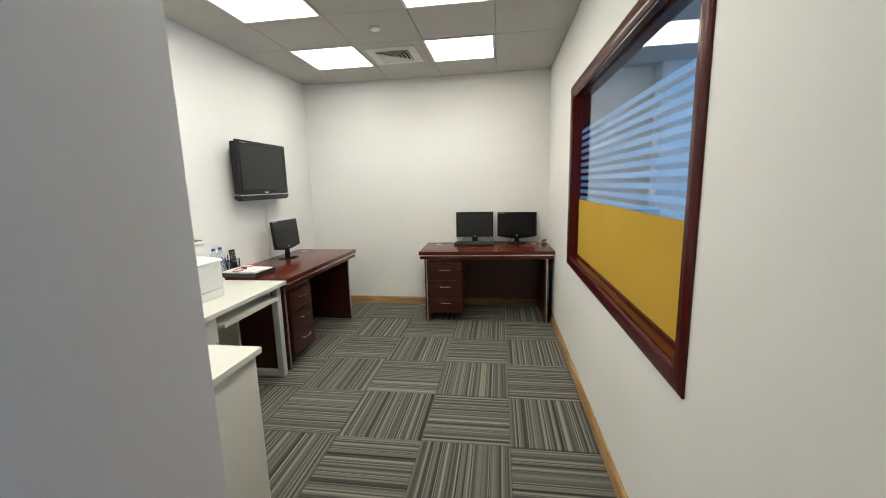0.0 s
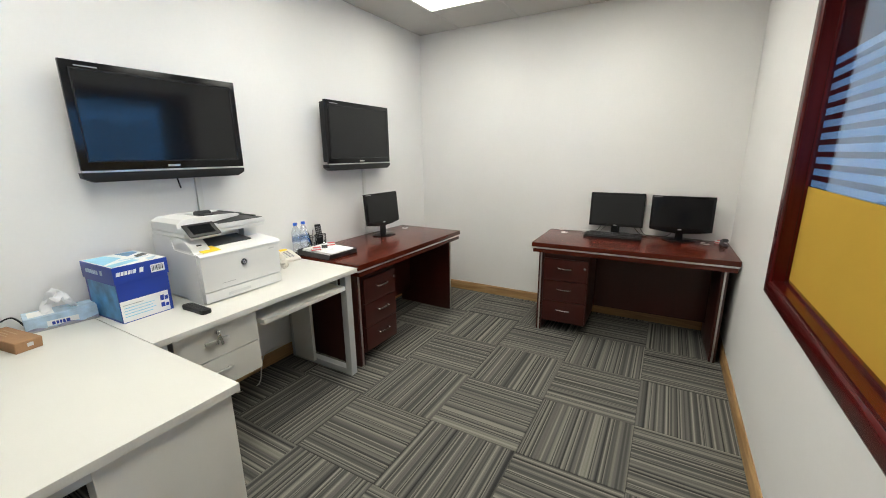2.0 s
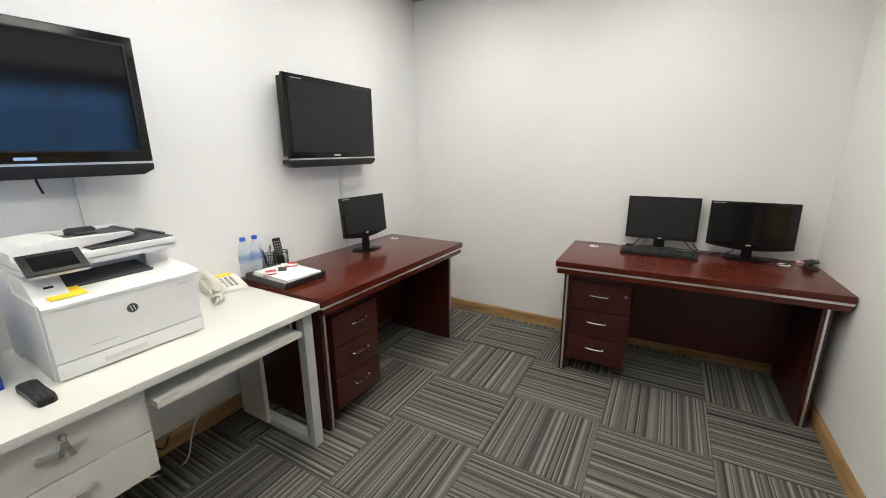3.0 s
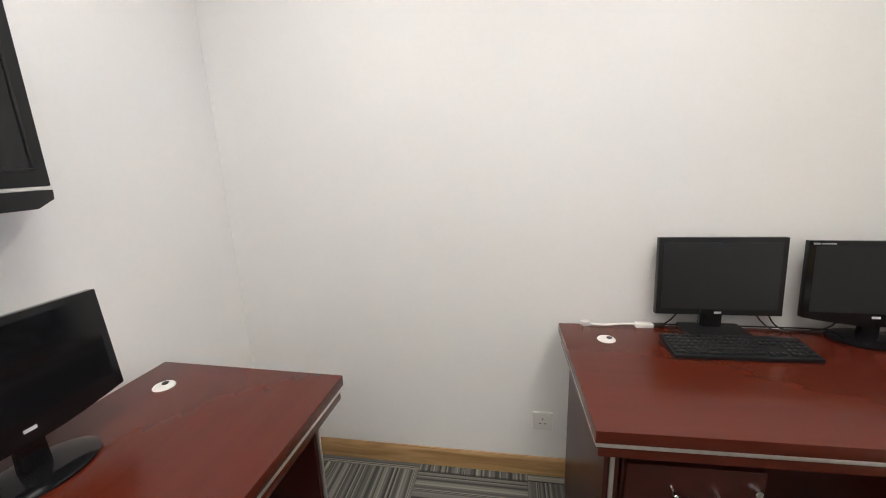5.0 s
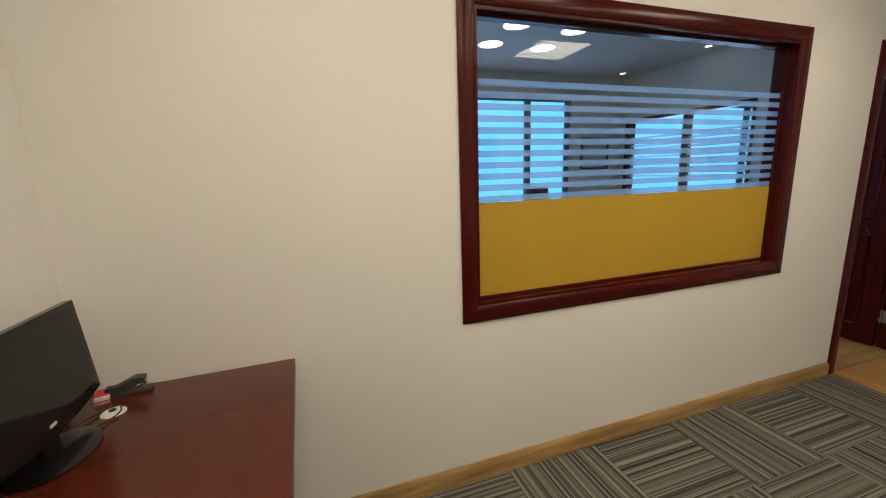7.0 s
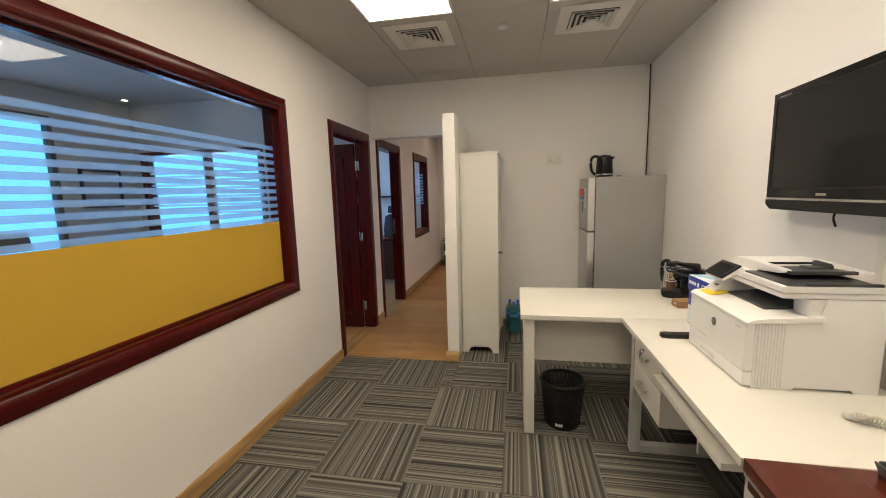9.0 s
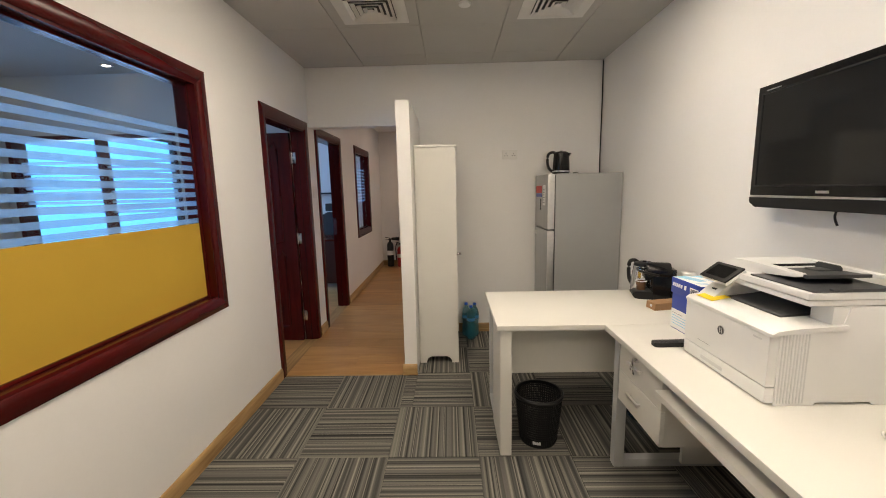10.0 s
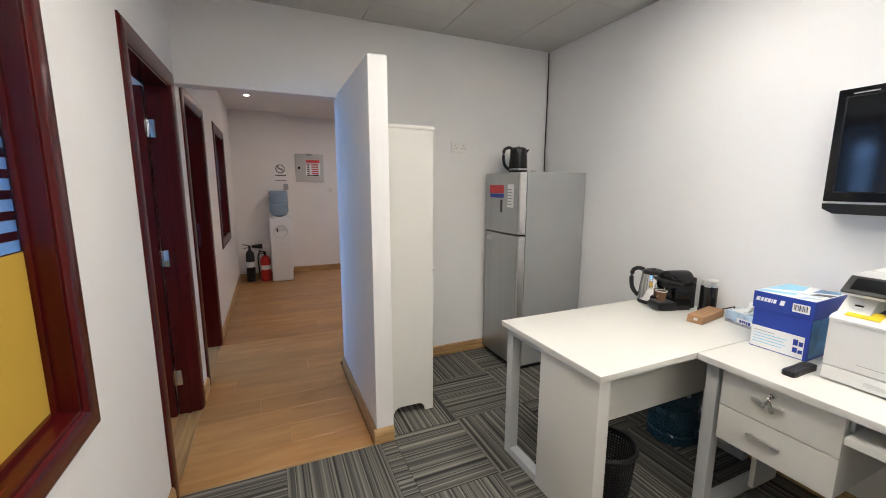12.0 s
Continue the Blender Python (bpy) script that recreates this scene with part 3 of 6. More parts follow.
# outer windows of the offices and the glazed partition
for name, (y0, y1, z0, z1), bars in (("window_3", OUT_1, (-3.42, -2.25, -1.35)), ("window_4", OUT_2, (-7.3,))):
    top = tagged(new(name), "wide outer window in dark aluminium bars", "window", kind="structure")
    for a, b, c, d in ((y0, y1, z0, z0 + 0.05), (y0, y1, z1 - 0.05, z1), (y0, y0 + 0.05, z0 + 0.05, z1 - 0.05), (y1 - 0.05, y1, z0 + 0.05, z1 - 0.05)):
        part("window_frame", box(5.76, 5.82, a, b, c, d, 0.004), DARK_GREY, top)
    for yb in bars:
        part("mullion", box(5.755, 5.825, yb - 0.03, yb + 0.03, z0 + 0.05, z1 - 0.05, 0.004), DARK_GREY, top)
    pn = part("pane", box(5.787, 5.793, y0 + 0.05, y1 - 0.05, z0 + 0.05, z1 - 0.05), GLASS, top)
    pn.visible_shadow = False
top = tagged(new("window_5"), "dark framed inner window with frosted stripes between offices", "window", kind="structure")
x0, x1, z0, z1 = GLAZED
for a, b, c, d in ((x0, x1, z0, z0 + 0.06), (x0, x1, z1 - 0.04, z1), (x0, x0 + 0.03, z0 + 0.06, z1 - 0.04), (x1 - 0.05, x1, z0 + 0.06, z1 - 0.04), (4.765, 4.80, z0 + 0.06, z1 - 0.04)):
    part("window_frame", box(a, b, -4.95, -4.835, c, d, 0.004), MAHOG, top)
for k in range(11):
    b = part("frosted_stripe", box(x0 + 0.03, x1 - 0.05, -4.902, -4.9014, 1.301 + 0.0478 * k, 1.3275 + 0.0478 * k), FROST, top)
    b.visible_shadow = False


# ---- ceiling fittings ----
def ceiling_light(x, y):
    t = thing("ceiling_light", "square white recessed ceiling light panel, lit", "light", (x, y, H), group="ceiling light panels")
    w = 0.296
    for a, b, c, d in ((-w, w, -w, -w + 0.02), (-w, w, w - 0.02, w), (-w, -w + 0.02, -w + 0.02, w - 0.02), (w - 0.02, w, -w + 0.02, w - 0.02)):
        part("frame", box(a, b, c, d, -0.006, -0.0002, 0.0015, 1), WHITE_STEEL, t)
    part("diffuser", box(-w + 0.02, w - 0.02, -w + 0.02, w - 0.02, -0.004, -0.001), PANEL_LIGHT, t, "glowing white diffuser")
    return t


for lx in (0.752, 1.935):
    for ly in (-0.832, -2.018, -3.204):
        ceiling_light(lx, ly)
        panel_lamp(lx, ly)


def ceiling_vent(x, y):
    t = thing("ceiling_vent", "square grey louvred air diffuser in the ceiling", "vent", (x, y, H), group="ceiling air diffusers")
    part("backing", box(-0.15, 0.15, -0.15, 0.15, -0.003, -0.0005), BLACK, t)

    def ring(o, i, zo, zi, z2):
        bm = bmesh.new()
        L = []
        for r, z in ((o, zo), (i, zi), (i, zi + z2), (o, zo + z2)):
            L.append([bm.verts.new((sx * r, sy * r, z)) for sx, sy in ((-1, -1), (1, -1), (1, 1), (-1, 1))])
        for q in range(4):
            a, b = L[q], L[(q + 1) % 4]
            for k in range(4):
                bm.faces.new((a[k], a[(k + 1) % 4], b[(k + 1) % 4], b[k]))
        bmesh.ops.recalc_face_normals(bm, faces=bm.faces)
        return bm
    part("frame", ring(0.224, 0.150, -0.007, -0.012, 0.006), WHITE_STEEL, t)
    for k, o in enumerate((0.146, 0.112, 0.078, 0.044)):
        part("slat", ring(o, o - 0.022, -0.022, -0.008, 0.003), WHITE_STEEL, t)
    part("slat", box(-0.016, 0.016, -0.016, 0.016, -0.02, -0.016, 0.001), WHITE_STEEL, t)
    return t


for vx, vy in ((1.325, -0.80), (1.94, -3.80), (0.745, -3.80)):
    ceiling_vent(vx, vy)
for sx, sy in ((1.34, -1.44), (1.34, -3.775)):
    t = thing("smoke_detector", "small round white ceiling detector", "detector", (sx, sy, H))
    part("body", lathe([(0, 0), (0.038, 0), (0.040, -0.006), (0.036, -0.014), (0.022, -0.02), (0, -0.021)]), PRINTER_WHITE, t)
for dx, dy in ((4.35, -2.46), (4.35, -3.01), (4.84, -2.46), (4.83, -3.01)):
    t = thing("round_ceiling_light", "round white recessed office light, lit", "light", (dx, dy, 2.58), group="round office lights")
    part("rim", lathe([(0.11, 0), (0.125, 0), (0.125, -0.006), (0.11, -0.004)]), WHITE_STEEL, t)
    part("lens", cyl(0.11, 0.11, -0.003, -0.0005), ROUND_LIGHT, t)
for n, (dx, dy) in enumerate(((4.40, -4.62), (5.50, -4.60))):
    t = thing("downlight", "small round ceiling downlight in the office", "light", (dx, dy, 2.58), group="office downlights")
    part("rim", lathe([(0.030, 0), (0.050, 0), (0.050, -0.006), (0.030, -0.004)]), CHROME, t)
    part("lens", cyl(0.03, 0.03, -0.003, -0.0005), DOWNLIGHT, t)
# only the first is in view; the other two are added for brightness
for dx, dy in ((2.50, -7.65), (1.2, -7.65), (0.9, -6.0)):
    t = thing("downlight", "small round corridor downlight; the two brighter ones are added out of view", "light", (dx, dy, 2.57), group="corridor downlights")
    part("rim", lathe([(0.034 if dx < 1.9 else 0.024, 0), (0.055, 0), (0.055, -0.006), (0.034 if dx < 1.9 else 0.024, -0.004)]), CHROME, t)
    part("lens", cyl(0.034, 0.034, -0.003, -0.0005) if dx < 1.9 else cyl(0.024, 0.024, -0.003, -0.0005), HALL_DIM if dx > 1.9 else HALL_ADDED_LIGHT, t)


# ---- dark desks ----
def dark_desk(label, length, depth, m, flip, veneer):
    """Along local x from 0 to length, front edge at y = -depth; drawers at x = 0."""
    t = thing("office_desk", label, "desk", group="mahogany desks")
    t.matrix_basis = m
    top = part("tabletop", join(box(0, length, -depth, 0, 0.720, 0.755, 0.004), box(0.010, length - 0.010, -depth + 0.008, -0.008, 0.676, 0.7075, 0.004)), veneer, t)
    part("edge_strip", box(0.002, length - 0.002, -depth + 0.0015, -0.006, 0.7078, 0.7198, 0.003), SILVER, top, "silver edge strip")
    # sides, drawers and modesty panel use the veneer with shade in its colour
    for a in (0.045, length - 0.085):
        side = part("side_panel", box(a, a + 0.04, -depth + 0.075, -0.03, -0.005, 0.676, 0.002), DESK_Z_SHADED, t)
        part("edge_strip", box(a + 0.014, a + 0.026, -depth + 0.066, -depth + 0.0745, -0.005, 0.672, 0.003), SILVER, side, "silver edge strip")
    part("modesty_panel", box(0.085, length - 0.085, -0.14, -0.12, 0.12, 0.672), DESK_Z_SHADED, t)
    ped = part("drawer_unit", box(0.09, 0.435, -depth + 0.07, -0.145, 0.085, 0.672, 0.002), DESK_Z_SHADED, t)
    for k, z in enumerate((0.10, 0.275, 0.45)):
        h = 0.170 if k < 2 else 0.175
        dr = part("drawer", box(0.096, 0.429, -depth + 0.052, -depth + 0.069, z, z + h, 0.003), DESK_Z_SHADED, t)
        zc = z + 0.105
        part("handle", tube([(0.210, -depth + 0.052, zc + 0.006), (0.211, -depth + 0.030, zc + 0.003), (0.218, -depth + 0.026, zc), (0.262, -depth + 0.025, zc - 0.002), (0.306, -depth + 0.026, zc), (0.313, -depth + 0.030, zc + 0.003), (0.314, -depth + 0.052, zc + 0.006)], 0.0058, 8, 3), CHROME, dr, "bowed chrome handle")
    part("lock", moved(cyl(0.009, 0.009, 0, 0.012, seg=16), pose(0.41, -depth + 0.052, 0.57, 90, 0, 0)), CHROME, t)
    for gx in ((length - 0.135,) if flip else (0.15, length - 0.16)):
        part("cable_grommet", lathe([(0, 0.757), (0.012, 0.757), (0.013, 0.7585), (0.029, 0.7585), (0.032, 0.7552), (0.032, 0.75)], 24, gx, -0.135), PLATE, t, "pale round cable grommet")
        part("grommet_hole", cyl(0.010, 0.010, 0.755, 0.7595, gx + 0.012, -0.128, 14), BLACK, t)
    return t


dark_desk("dark mahogany desk with silver edges and three drawers", 1.358, 0.64, pose(1.434, -0.040, 0.009, 0, 0, 1.2), False, DESK)
dark_desk("dark mahogany desk with silver edges under the television", 1.352, 0.668, pose(0.012, -1.840, 0.009, 0, 0, 88.5), True, DESK)


# ---- white desks ----
def steel_loop(parent, a, x0, x1, along):
    """A square steel loop leg from x0 to x1 at a, standing on small feet."""
    s = 0.025
    if along == "x":
        bs = (box(x0, x0 + 2 * s, a - s, a + s, 0.008, 0.728, 0.003), box(x1 - 2 * s, x1, a - s, a + s, 0.008, 0.728, 0.003), box(x0 + 2 * s, x1 - 2 * s, a - s, a + s, 0.008, 0.05, 0.003), box(x0 + 2 * s, x1 - 2 * s, a - s, a + s, 0.69, 0.728, 0.003))
        feet = ((x0 + s, a), (x1 - s, a))
    else:
        bs = (box(a - s, a + s, x0, x0 + 2 * s, 0.008, 0.728, 0.003), box(a - s, a + s, x1 - 2 * s, x1, 0.008, 0.728, 0.003), box(a - s, a + s, x0 + 2 * s, x1 - 2 * s, 0.008, 0.05, 0.003), box(a - s, a + s, x0 + 2 * s, x1 - 2 * s, 0.69, 0.728, 0.003))
        feet = ((a, x0 + s), (a, x1 - s))
    leg = part("leg_frame", join(*bs), GREY_STEEL, parent, "grey square steel loop leg")
    for fx, fy in feet:
        part("foot", cyl(0.015, 0.017, 0.0, 0.008, fx, fy, 14), BLACK, leg)
    return leg


d = thing("white_desk", "white laminate office desk with drawers and a keyboard shelf", "desk", (0, 0, 0))
part("tabletop", box(0.025, 0.680, -3.026, -1.868, 0.728, 0.755, 0.002), WHITE_LAM, d)
for a in (-1.905, -2.985):
    steel_loop(d, a, 0.05, 0.632, "x")
part("side_panel", box(0.11, 0.30, -1.955, -1.932, 0.04, 0.728, 0.002), WHITE_LAM, d)
part("side_panel", box(0.11, 0.30, -2.957, -2.935, 0.04, 0.728, 0.002), WHITE_LAM, d)
part("modesty_panel", box(0.085, 0.105, -2.95, -1.94, 0.40, 0.728, 0.002), WHITE_LAM, d)
ped = part("drawer_unit", box(0.16, 0.615, -2.93, -2.565, 0.40, 0.727, 0.002), WHITE_LAM, d)
for z0, z1 in ((0.405, 0.556), (0.560, 0.715)):
    dr = part("drawer", box(0.616, 0.634, -2.942, -2.560, z0, z1, 0.0025), WHITE_LAM, d)
    zc = 0.49 if z0 < 0.5 else 0.645
    part("handle", join(box(0.645, 0.656, -2.825, -2.715, zc - 0.007, zc + 0.007, 0.002), box(0.634, 0.646, -2.818, -2.808, zc - 0.005, zc + 0.005), box(0.634, 0.646, -2.732, -2.722, zc - 0.005, zc + 0.005)), SILVER, dr, "flat satin bar handle")
lk = part("lock", moved(cyl(0.011, 0.010, 0, 0.014, seg=18), pose(0.634, -2.762, 0.683, 0, 90, 0)), CHROME, d, "drawer lock with keys hanging")
part("key", join(box(0.646, 0.660, -2.763, -2.761, 0.678, 0.688, 0.0005), box(0.657, 0.659, -2.768, -2.756, 0.674, 0.692, 0.0005), moved(box(0.656, 0.6585, -0.007, 0.007, -0.055, 0.0, 0.001), pose(0, -2.764, 0.676, 14, 0, 0)), moved(box(0.659, 0.661, -0.006, 0.006, -0.045, 0.0, 0.001), pose(0, -2.764, 0.676, -18, 0, 0))), CHROME, d, "small silver keys")
shelf = part("keyboard_shelf", box(0.26, 0.672, -2.545, -1.975, 0.638, 0.662, 0.002), WHITE_LAM, d)
for a in (-2.552, -1.972):
    part("runner", box(0.20, 0.60, a - 0.006, a + 0.006, 0.655, 0.727, 0.001), GREY_STEEL, d)

r = thing("white_desk", "white laminate side desk standing across the room", "desk", (0, 0, 0))
part("tabletop", box(0.025, 1.228, -3.712, -3.029, 0.728, 0.755, 0.002), WHITE_LAM, r)
steel_loop(r, 1.178, -3.69, -3.055, "y")
part("side_panel", box(1.148, 1.1525, -3.405, -3.0495, 0.012, 0.728, 0.001), WHITE_LAM, r)
part("side_panel", box(1.2035, 1.208, -3.405, -3.0495, 0.012, 0.728, 0.001), WHITE_LAM, r)
part("panel_edge", box(1.1525, 1.2035, -3.054, -3.0495, 0.012, 0.728, 0.001), WHITE_LAM, r)
part("panel_edge", box(1.1525, 1.2035, -3.405, -3.400, 0.05, 0.69, 0.001), WHITE_LAM, r)
part("modesty_panel", box(0.06, 1.148, -3.21, -3.19, 0.42, 0.728, 0.002), WHITE_LAM, r)
steel_loop(r, 0.06, -3.69, -3.095, "y")


# ---- televisions ----
def television(y0, y1, ztop, zbar, label, stick, turn=0.0, xf=0.125):
    """Flat set on the wall x = 0 facing +x, speaker bar below the screen."""
    t = thing("television", label, "television", (0, (y0 + y1) / 2, ztop), turn, "wall televisions")
    w = (y1 - y0) / 2
    hb = zbar - ztop
    body = part("body", join(box(0.055, xf - 0.018, -w + 0.012, w - 0.012, hb + 0.01, -0.012, 0.012), box(xf - 0.018, xf, -w, w, hb, 0.0, 0.006)), BLACK_GLOSS, t)
    b = 0.036
    part("screen", box(xf + 0.0003, xf + 0.0016, -w + b, w - b, hb + b * 1.2, -b, 0.0004, 1), SCREEN, t, "dark glossy screen")
    part("screen_rim", join(box(xf, xf + 0.0045, -w + b - 0.007, w - b + 0.007, -b, -b + 0.006, 0.001), box(xf, xf + 0.0045, -w + b - 0.007, w - b + 0.007, hb + b * 1.2 - 0.006, hb + b * 1.2, 0.001), box(xf, xf + 0.0045, -w + b - 0.007, -w + b - 0.001, hb + b * 1.2, -b, 0.001), box(xf, xf + 0.0045, w - b + 0.001, w - b + 0.007, hb + b * 1.2, -b, 0.001)), BLACK, t)
    part("trim_strip", box(xf - 0.015, xf + 0.003, -w + 0.001, w - 0.001, hb - 0.008, hb - 0.001, 0.001), SILVER, t, "thin silver strip")
    part("speaker_bar", prism([(-w, hb - 0.009), (w, hb - 0.009), (w - 0.002, hb - 0.032), (w - 0.04, hb - 0.052), (-w + 0.04, hb - 0.052), (-w + 0.002, hb - 0.032)], 0.06, xf + 0.002, "X", 0.002), BLACK, t)
    part("badge", box(xf + 0.001, xf + 0.0022, -0.028, 0.028, hb + 0.011, hb + 0.021), SILVER, t, "small silver maker's badge")
    part("badge_bar", box(xf + 0.001, xf + 0.002, -w + 0.05, -w + 0.13, -0.024, -0.019), MID_GREY, t)
    part("wall_bracket", join(box(0.004, 0.014, -0.06, 0.06, hb + 0.1, -0.1, 0.002), box(0.012, 0.056, -0.05, -0.02, hb + 0.06, -0.06, 0.002), box(0.012, 0.056, 0.02, 0.05, hb + 0.06, -0.06, 0.002)), BLACK, t)
    if stick:
        part("hanging_strap", tube([(0.07, 0.02, hb - 0.05), (0.075, 0.022, hb - 0.075), (0.07, 0.03, hb - 0.105)], 0.004, 6, 4), BLACK, t)
    return t


television(-2.925, -2.178, 1.862, 1.398, "large flat black television on the wall above the printer", True, -3.2, 0.109)
television(-1.496, -0.752, 1.852, 1.392, "flat black television on the wall above the mahogany desk", False)
for yd, ztop in ((-2.40, 1.40), (-0.985, 1.36)):
    t = thing("cable_duct", "narrow white cable duct running down the wall", "duct", (0, yd, 0.755), group="wall cable ducts")
    part("duct", box(0.0005, 0.016, -0.016, 0.016, 0.0 if yd < -2 else 0.02, ztop - 0.755, 0.002), WHITE_STEEL, t)


# ---- monitors ----
def monitor(label, m, w, h, lift, tilt, curved, stand, screen_mat):
    """Screen faces local -y; base on z = 0 at the origin."""
    t = thing("monitor", label, "monitor", group="black monitors")
    t.matrix_basis = m
    tm = pose(0, 0, lift, tilt, 0, 0)
    if curved:
        n = 8
        low = [(-w / 2 + w * k / n, -0.024 * math.sin(math.pi * k / n)) for k in range(n + 1)]
        outline = [*low, (w / 2, h), (-w / 2, h)]
        part("casing", moved(join(prism(outline, -0.012, 0.012, "Y", 0.003), box(-w / 2 + 0.05, w / 2 - 0.05, 0.012, 0.045, 0.03, h - 0.04, 0.012)), tm), BLACK_GLOSS, t)
    else:
        part("casing", moved(join(box(-w / 2, w / 2, -0.012, 0.012, 0, h, 0.003), box(-w / 2 + 0.05, w / 2 - 0.05, 0.012, 0.04, 0.02, h - 0.04, 0.01)), tm), BLACK, t)
    bz = 0.018
    part("screen", moved(box(-w / 2 + bz, w / 2 - bz, -0.0133, -0.0122, bz + 0.004, h - bz), tm), screen_mat, t, "dark switched-off screen")
    part("badge", moved(box(-0.012, 0.012, -0.0134, -0.0122, 0.005, 0.013), tm), LIGHT_GREY, t)
    if curved:
        part("print", moved(join(box(-w / 2 + 0.01, -w / 2 + 0.03, -0.0132, -0.0122, h - 0.013, h - 0.007), box(-w / 2 + 0.034, -w / 2 + 0.075, -0.0132, -0.0122, h - 0.0125, h - 0.0075)), tm), MID_GREY, t)
    if stand == "round":
        sx = 1.35
        bm = lathe([(0, 0.0), (0.085, 0.0), (0.087, 0.006), (0.07, 0.013), (0.03, 0.017), (0, 0.018)], 32)
        part("base", moved(bm, Matrix.Diagonal((sx, 1, 1, 1))), BLACK_GLOSS, t)
        part("neck", prism([(-0.028, 0.012), (0.028, 0.012), (0.022, lift + 0.05), (-0.022, lift + 0.05)], -0.002, 0.022, "Y", 0.003), BLACK_GLOSS, t)
    else:
        part("base", prism([(-0.11, 0.0), (0.11, 0.0), (0.105, 0.012), (-0.105, 0.012)], -0.11, 0.055, "Y", 0.003), BLACK, t)
        part("neck", join(box(-0.033, 0.033, 0.018, 0.04, 0.01, lift + 0.08, 0.004), moved(lathe([(0.020, -0.002), (0.024, -0.002), (0.024, 0.002), (0.020, 0.002)], 24), pose(0, 0.017, lift * 0.55, 90, 0, 0))), BLACK, t)
    return t


monitor("black flat monitor beside a keyboard on the mahogany desk", pose(1.985, -0.072, 0.764, 0, 0, 1), 0.422, 0.284, 0.070, -5, False, "square", SCREEN_MATT)
monitor("glossy black monitor with a curved lower edge and a round foot", pose(2.459, -0.096, 0.764, 0, 0, -2), 0.432, 0.27, 0.077, -5, True, "round", SCREEN)
monitor("glossy black monitor on a round foot below the television", pose(0.195, -0.972, 0.764, 0, 0, 87), 0.410, 0.262, 0.107, -5, True, "round", SCREEN)


# ---- keyboard, cables and small things on the window-side desk ----
def keyboard(label, m, w=0.435, d=0.135):
    t = thing("keyboard", label, "keyboard")
    t.matrix_basis = m
    part("body", prism([(-d / 2, 0.0), (d / 2, 0.0), (d / 2, 0.026), (d / 2 - 0.012, 0.027), (-d / 2, 0.014)], -w / 2, w / 2, "X", 0.002), BLACK, t)
    slope = 0.0125 / d
    legends = []

    def keys(x0, x1, row, n, hgt=0.0165):
        y = -d / 2 + 0.012 + row * 0.0195
        p = (x1 - x0) / n
        for k in range(n):
            z = 0.0145 + (y + d / 2) * slope
            part("key", box(x0 + p * k + 0.0012, x0 + p * (k + 1) - 0.0012, y, y + hgt, z, z + 0.007, 0.0018, 1), BLACK, t)
            if p < 0.025:
                legends.append(box(x0 + p * k + 0.004, x0 + p * k + 0.0085, y + hgt * 0.5, y + hgt * 0.5 + 0.004, z + 0.0069, z + 0.0073))
    L = -w / 2 + 0.008
    for row, n in ((0, 8), (1, 12), (2, 13), (3, 14), (4, 14)):
        keys(L, L + 0.268, row, n)
    keys(L, L + 0.268, 5.15, 13, 0.012)
    for row in (0, 3, 4):
        keys(L + 0.278, L + 0.332, row, 3)
    for row in range(5):
        keys(L + 0.342, L + 0.417, row, 4)
    tagged(part("key_print", join(*legends), KEY_PRINT, t), kind="stuff")
    return t


keyboard("black keyboard lying in front of the monitor", pose(1.985, -0.222, 0.764, 0, 0, 1.5))


def cord(label, pts, r=0.0028, material=None, name="cable"):
    t = thing(name, label, "cable", pts[0])
    o = Vector(pts[0])
    part("cord", tube([Vector(p) - o for p in pts], r, 7, 5), material or BLACK, t)
    return t


zt = 0.767
cord("black monitor cable hanging behind the screen", [(1.90, -0.05, 0.88), (1.85, -0.045, 0.80), (1.82, -0.05, zt + 0.003), (1.86, -0.11, zt + 0.003)])
cord("black monitor cable hanging behind the screen", [(2.08, -0.05, 0.90), (2.13, -0.04, 0.83), (2.19, -0.04, zt + 0.003), (2.25, -0.06, zt + 0.003)])
cord("black looped cable behind the monitors", [(2.16, -0.04, 0.86), (2.20, -0.035, 0.79), (2.24, -0.05, zt + 0.003), (2.33, -0.045, zt + 0.003), (2.40, -0.035, 0.80), (2.42, -0.04, 0.90)])
cord("black cable trailing across the desk", [(2.50, -0.10, zt + 0.01), (2.57, -0.15, zt + 0.002), (2.63, -0.17, zt + 0.002), (2.67, -0.14, zt + 0.002), (2.60, -0.09, zt + 0.002)], 0.0022)
cord("black cable along the back of the desk", [(1.78, -0.03, zt + 0.003), (1.84, -0.035, zt + 0.004), (1.95, -0.03, zt + 0.003), (2.3, -0.03, zt + 0.004), (2.62, -0.05, zt + 0.003)], 0.003)
cord("thin black cable in front of the monitor foot", [(1.83, -0.14, zt + 0.002), (1.86, -0.19, zt + 0.012), (1.90, -0.13, 0.82), (1.93, -0.08, 0.86)], 0.002)
cord("white charger cable along the back of the desk", [(1.545, -0.052, zt + 0.004), (1.60, -0.058, zt + 0.003), (1.67, -0.050, zt + 0.006), (1.725, -0.048, zt + 0.006)], 0.004, PLATE)
t = thing("cable_adapter", "small white cable adapter on the desk", "adapter", (1.75, -0.050, 0.7642), 4)
part("body", box(-0.032, 0.032, -0.014, 0.014, 0, 0.016, 0.003), PLATE, t)
part("plug", join(box(0.032, 0.075, -0.010, 0.010, 0.001, 0.014, 0.003)), BLACK, t, "black plug")
t = thing("plug", "white plug end on the desk corner", "plug", (1.535, -0.054, 0.7642), 20)
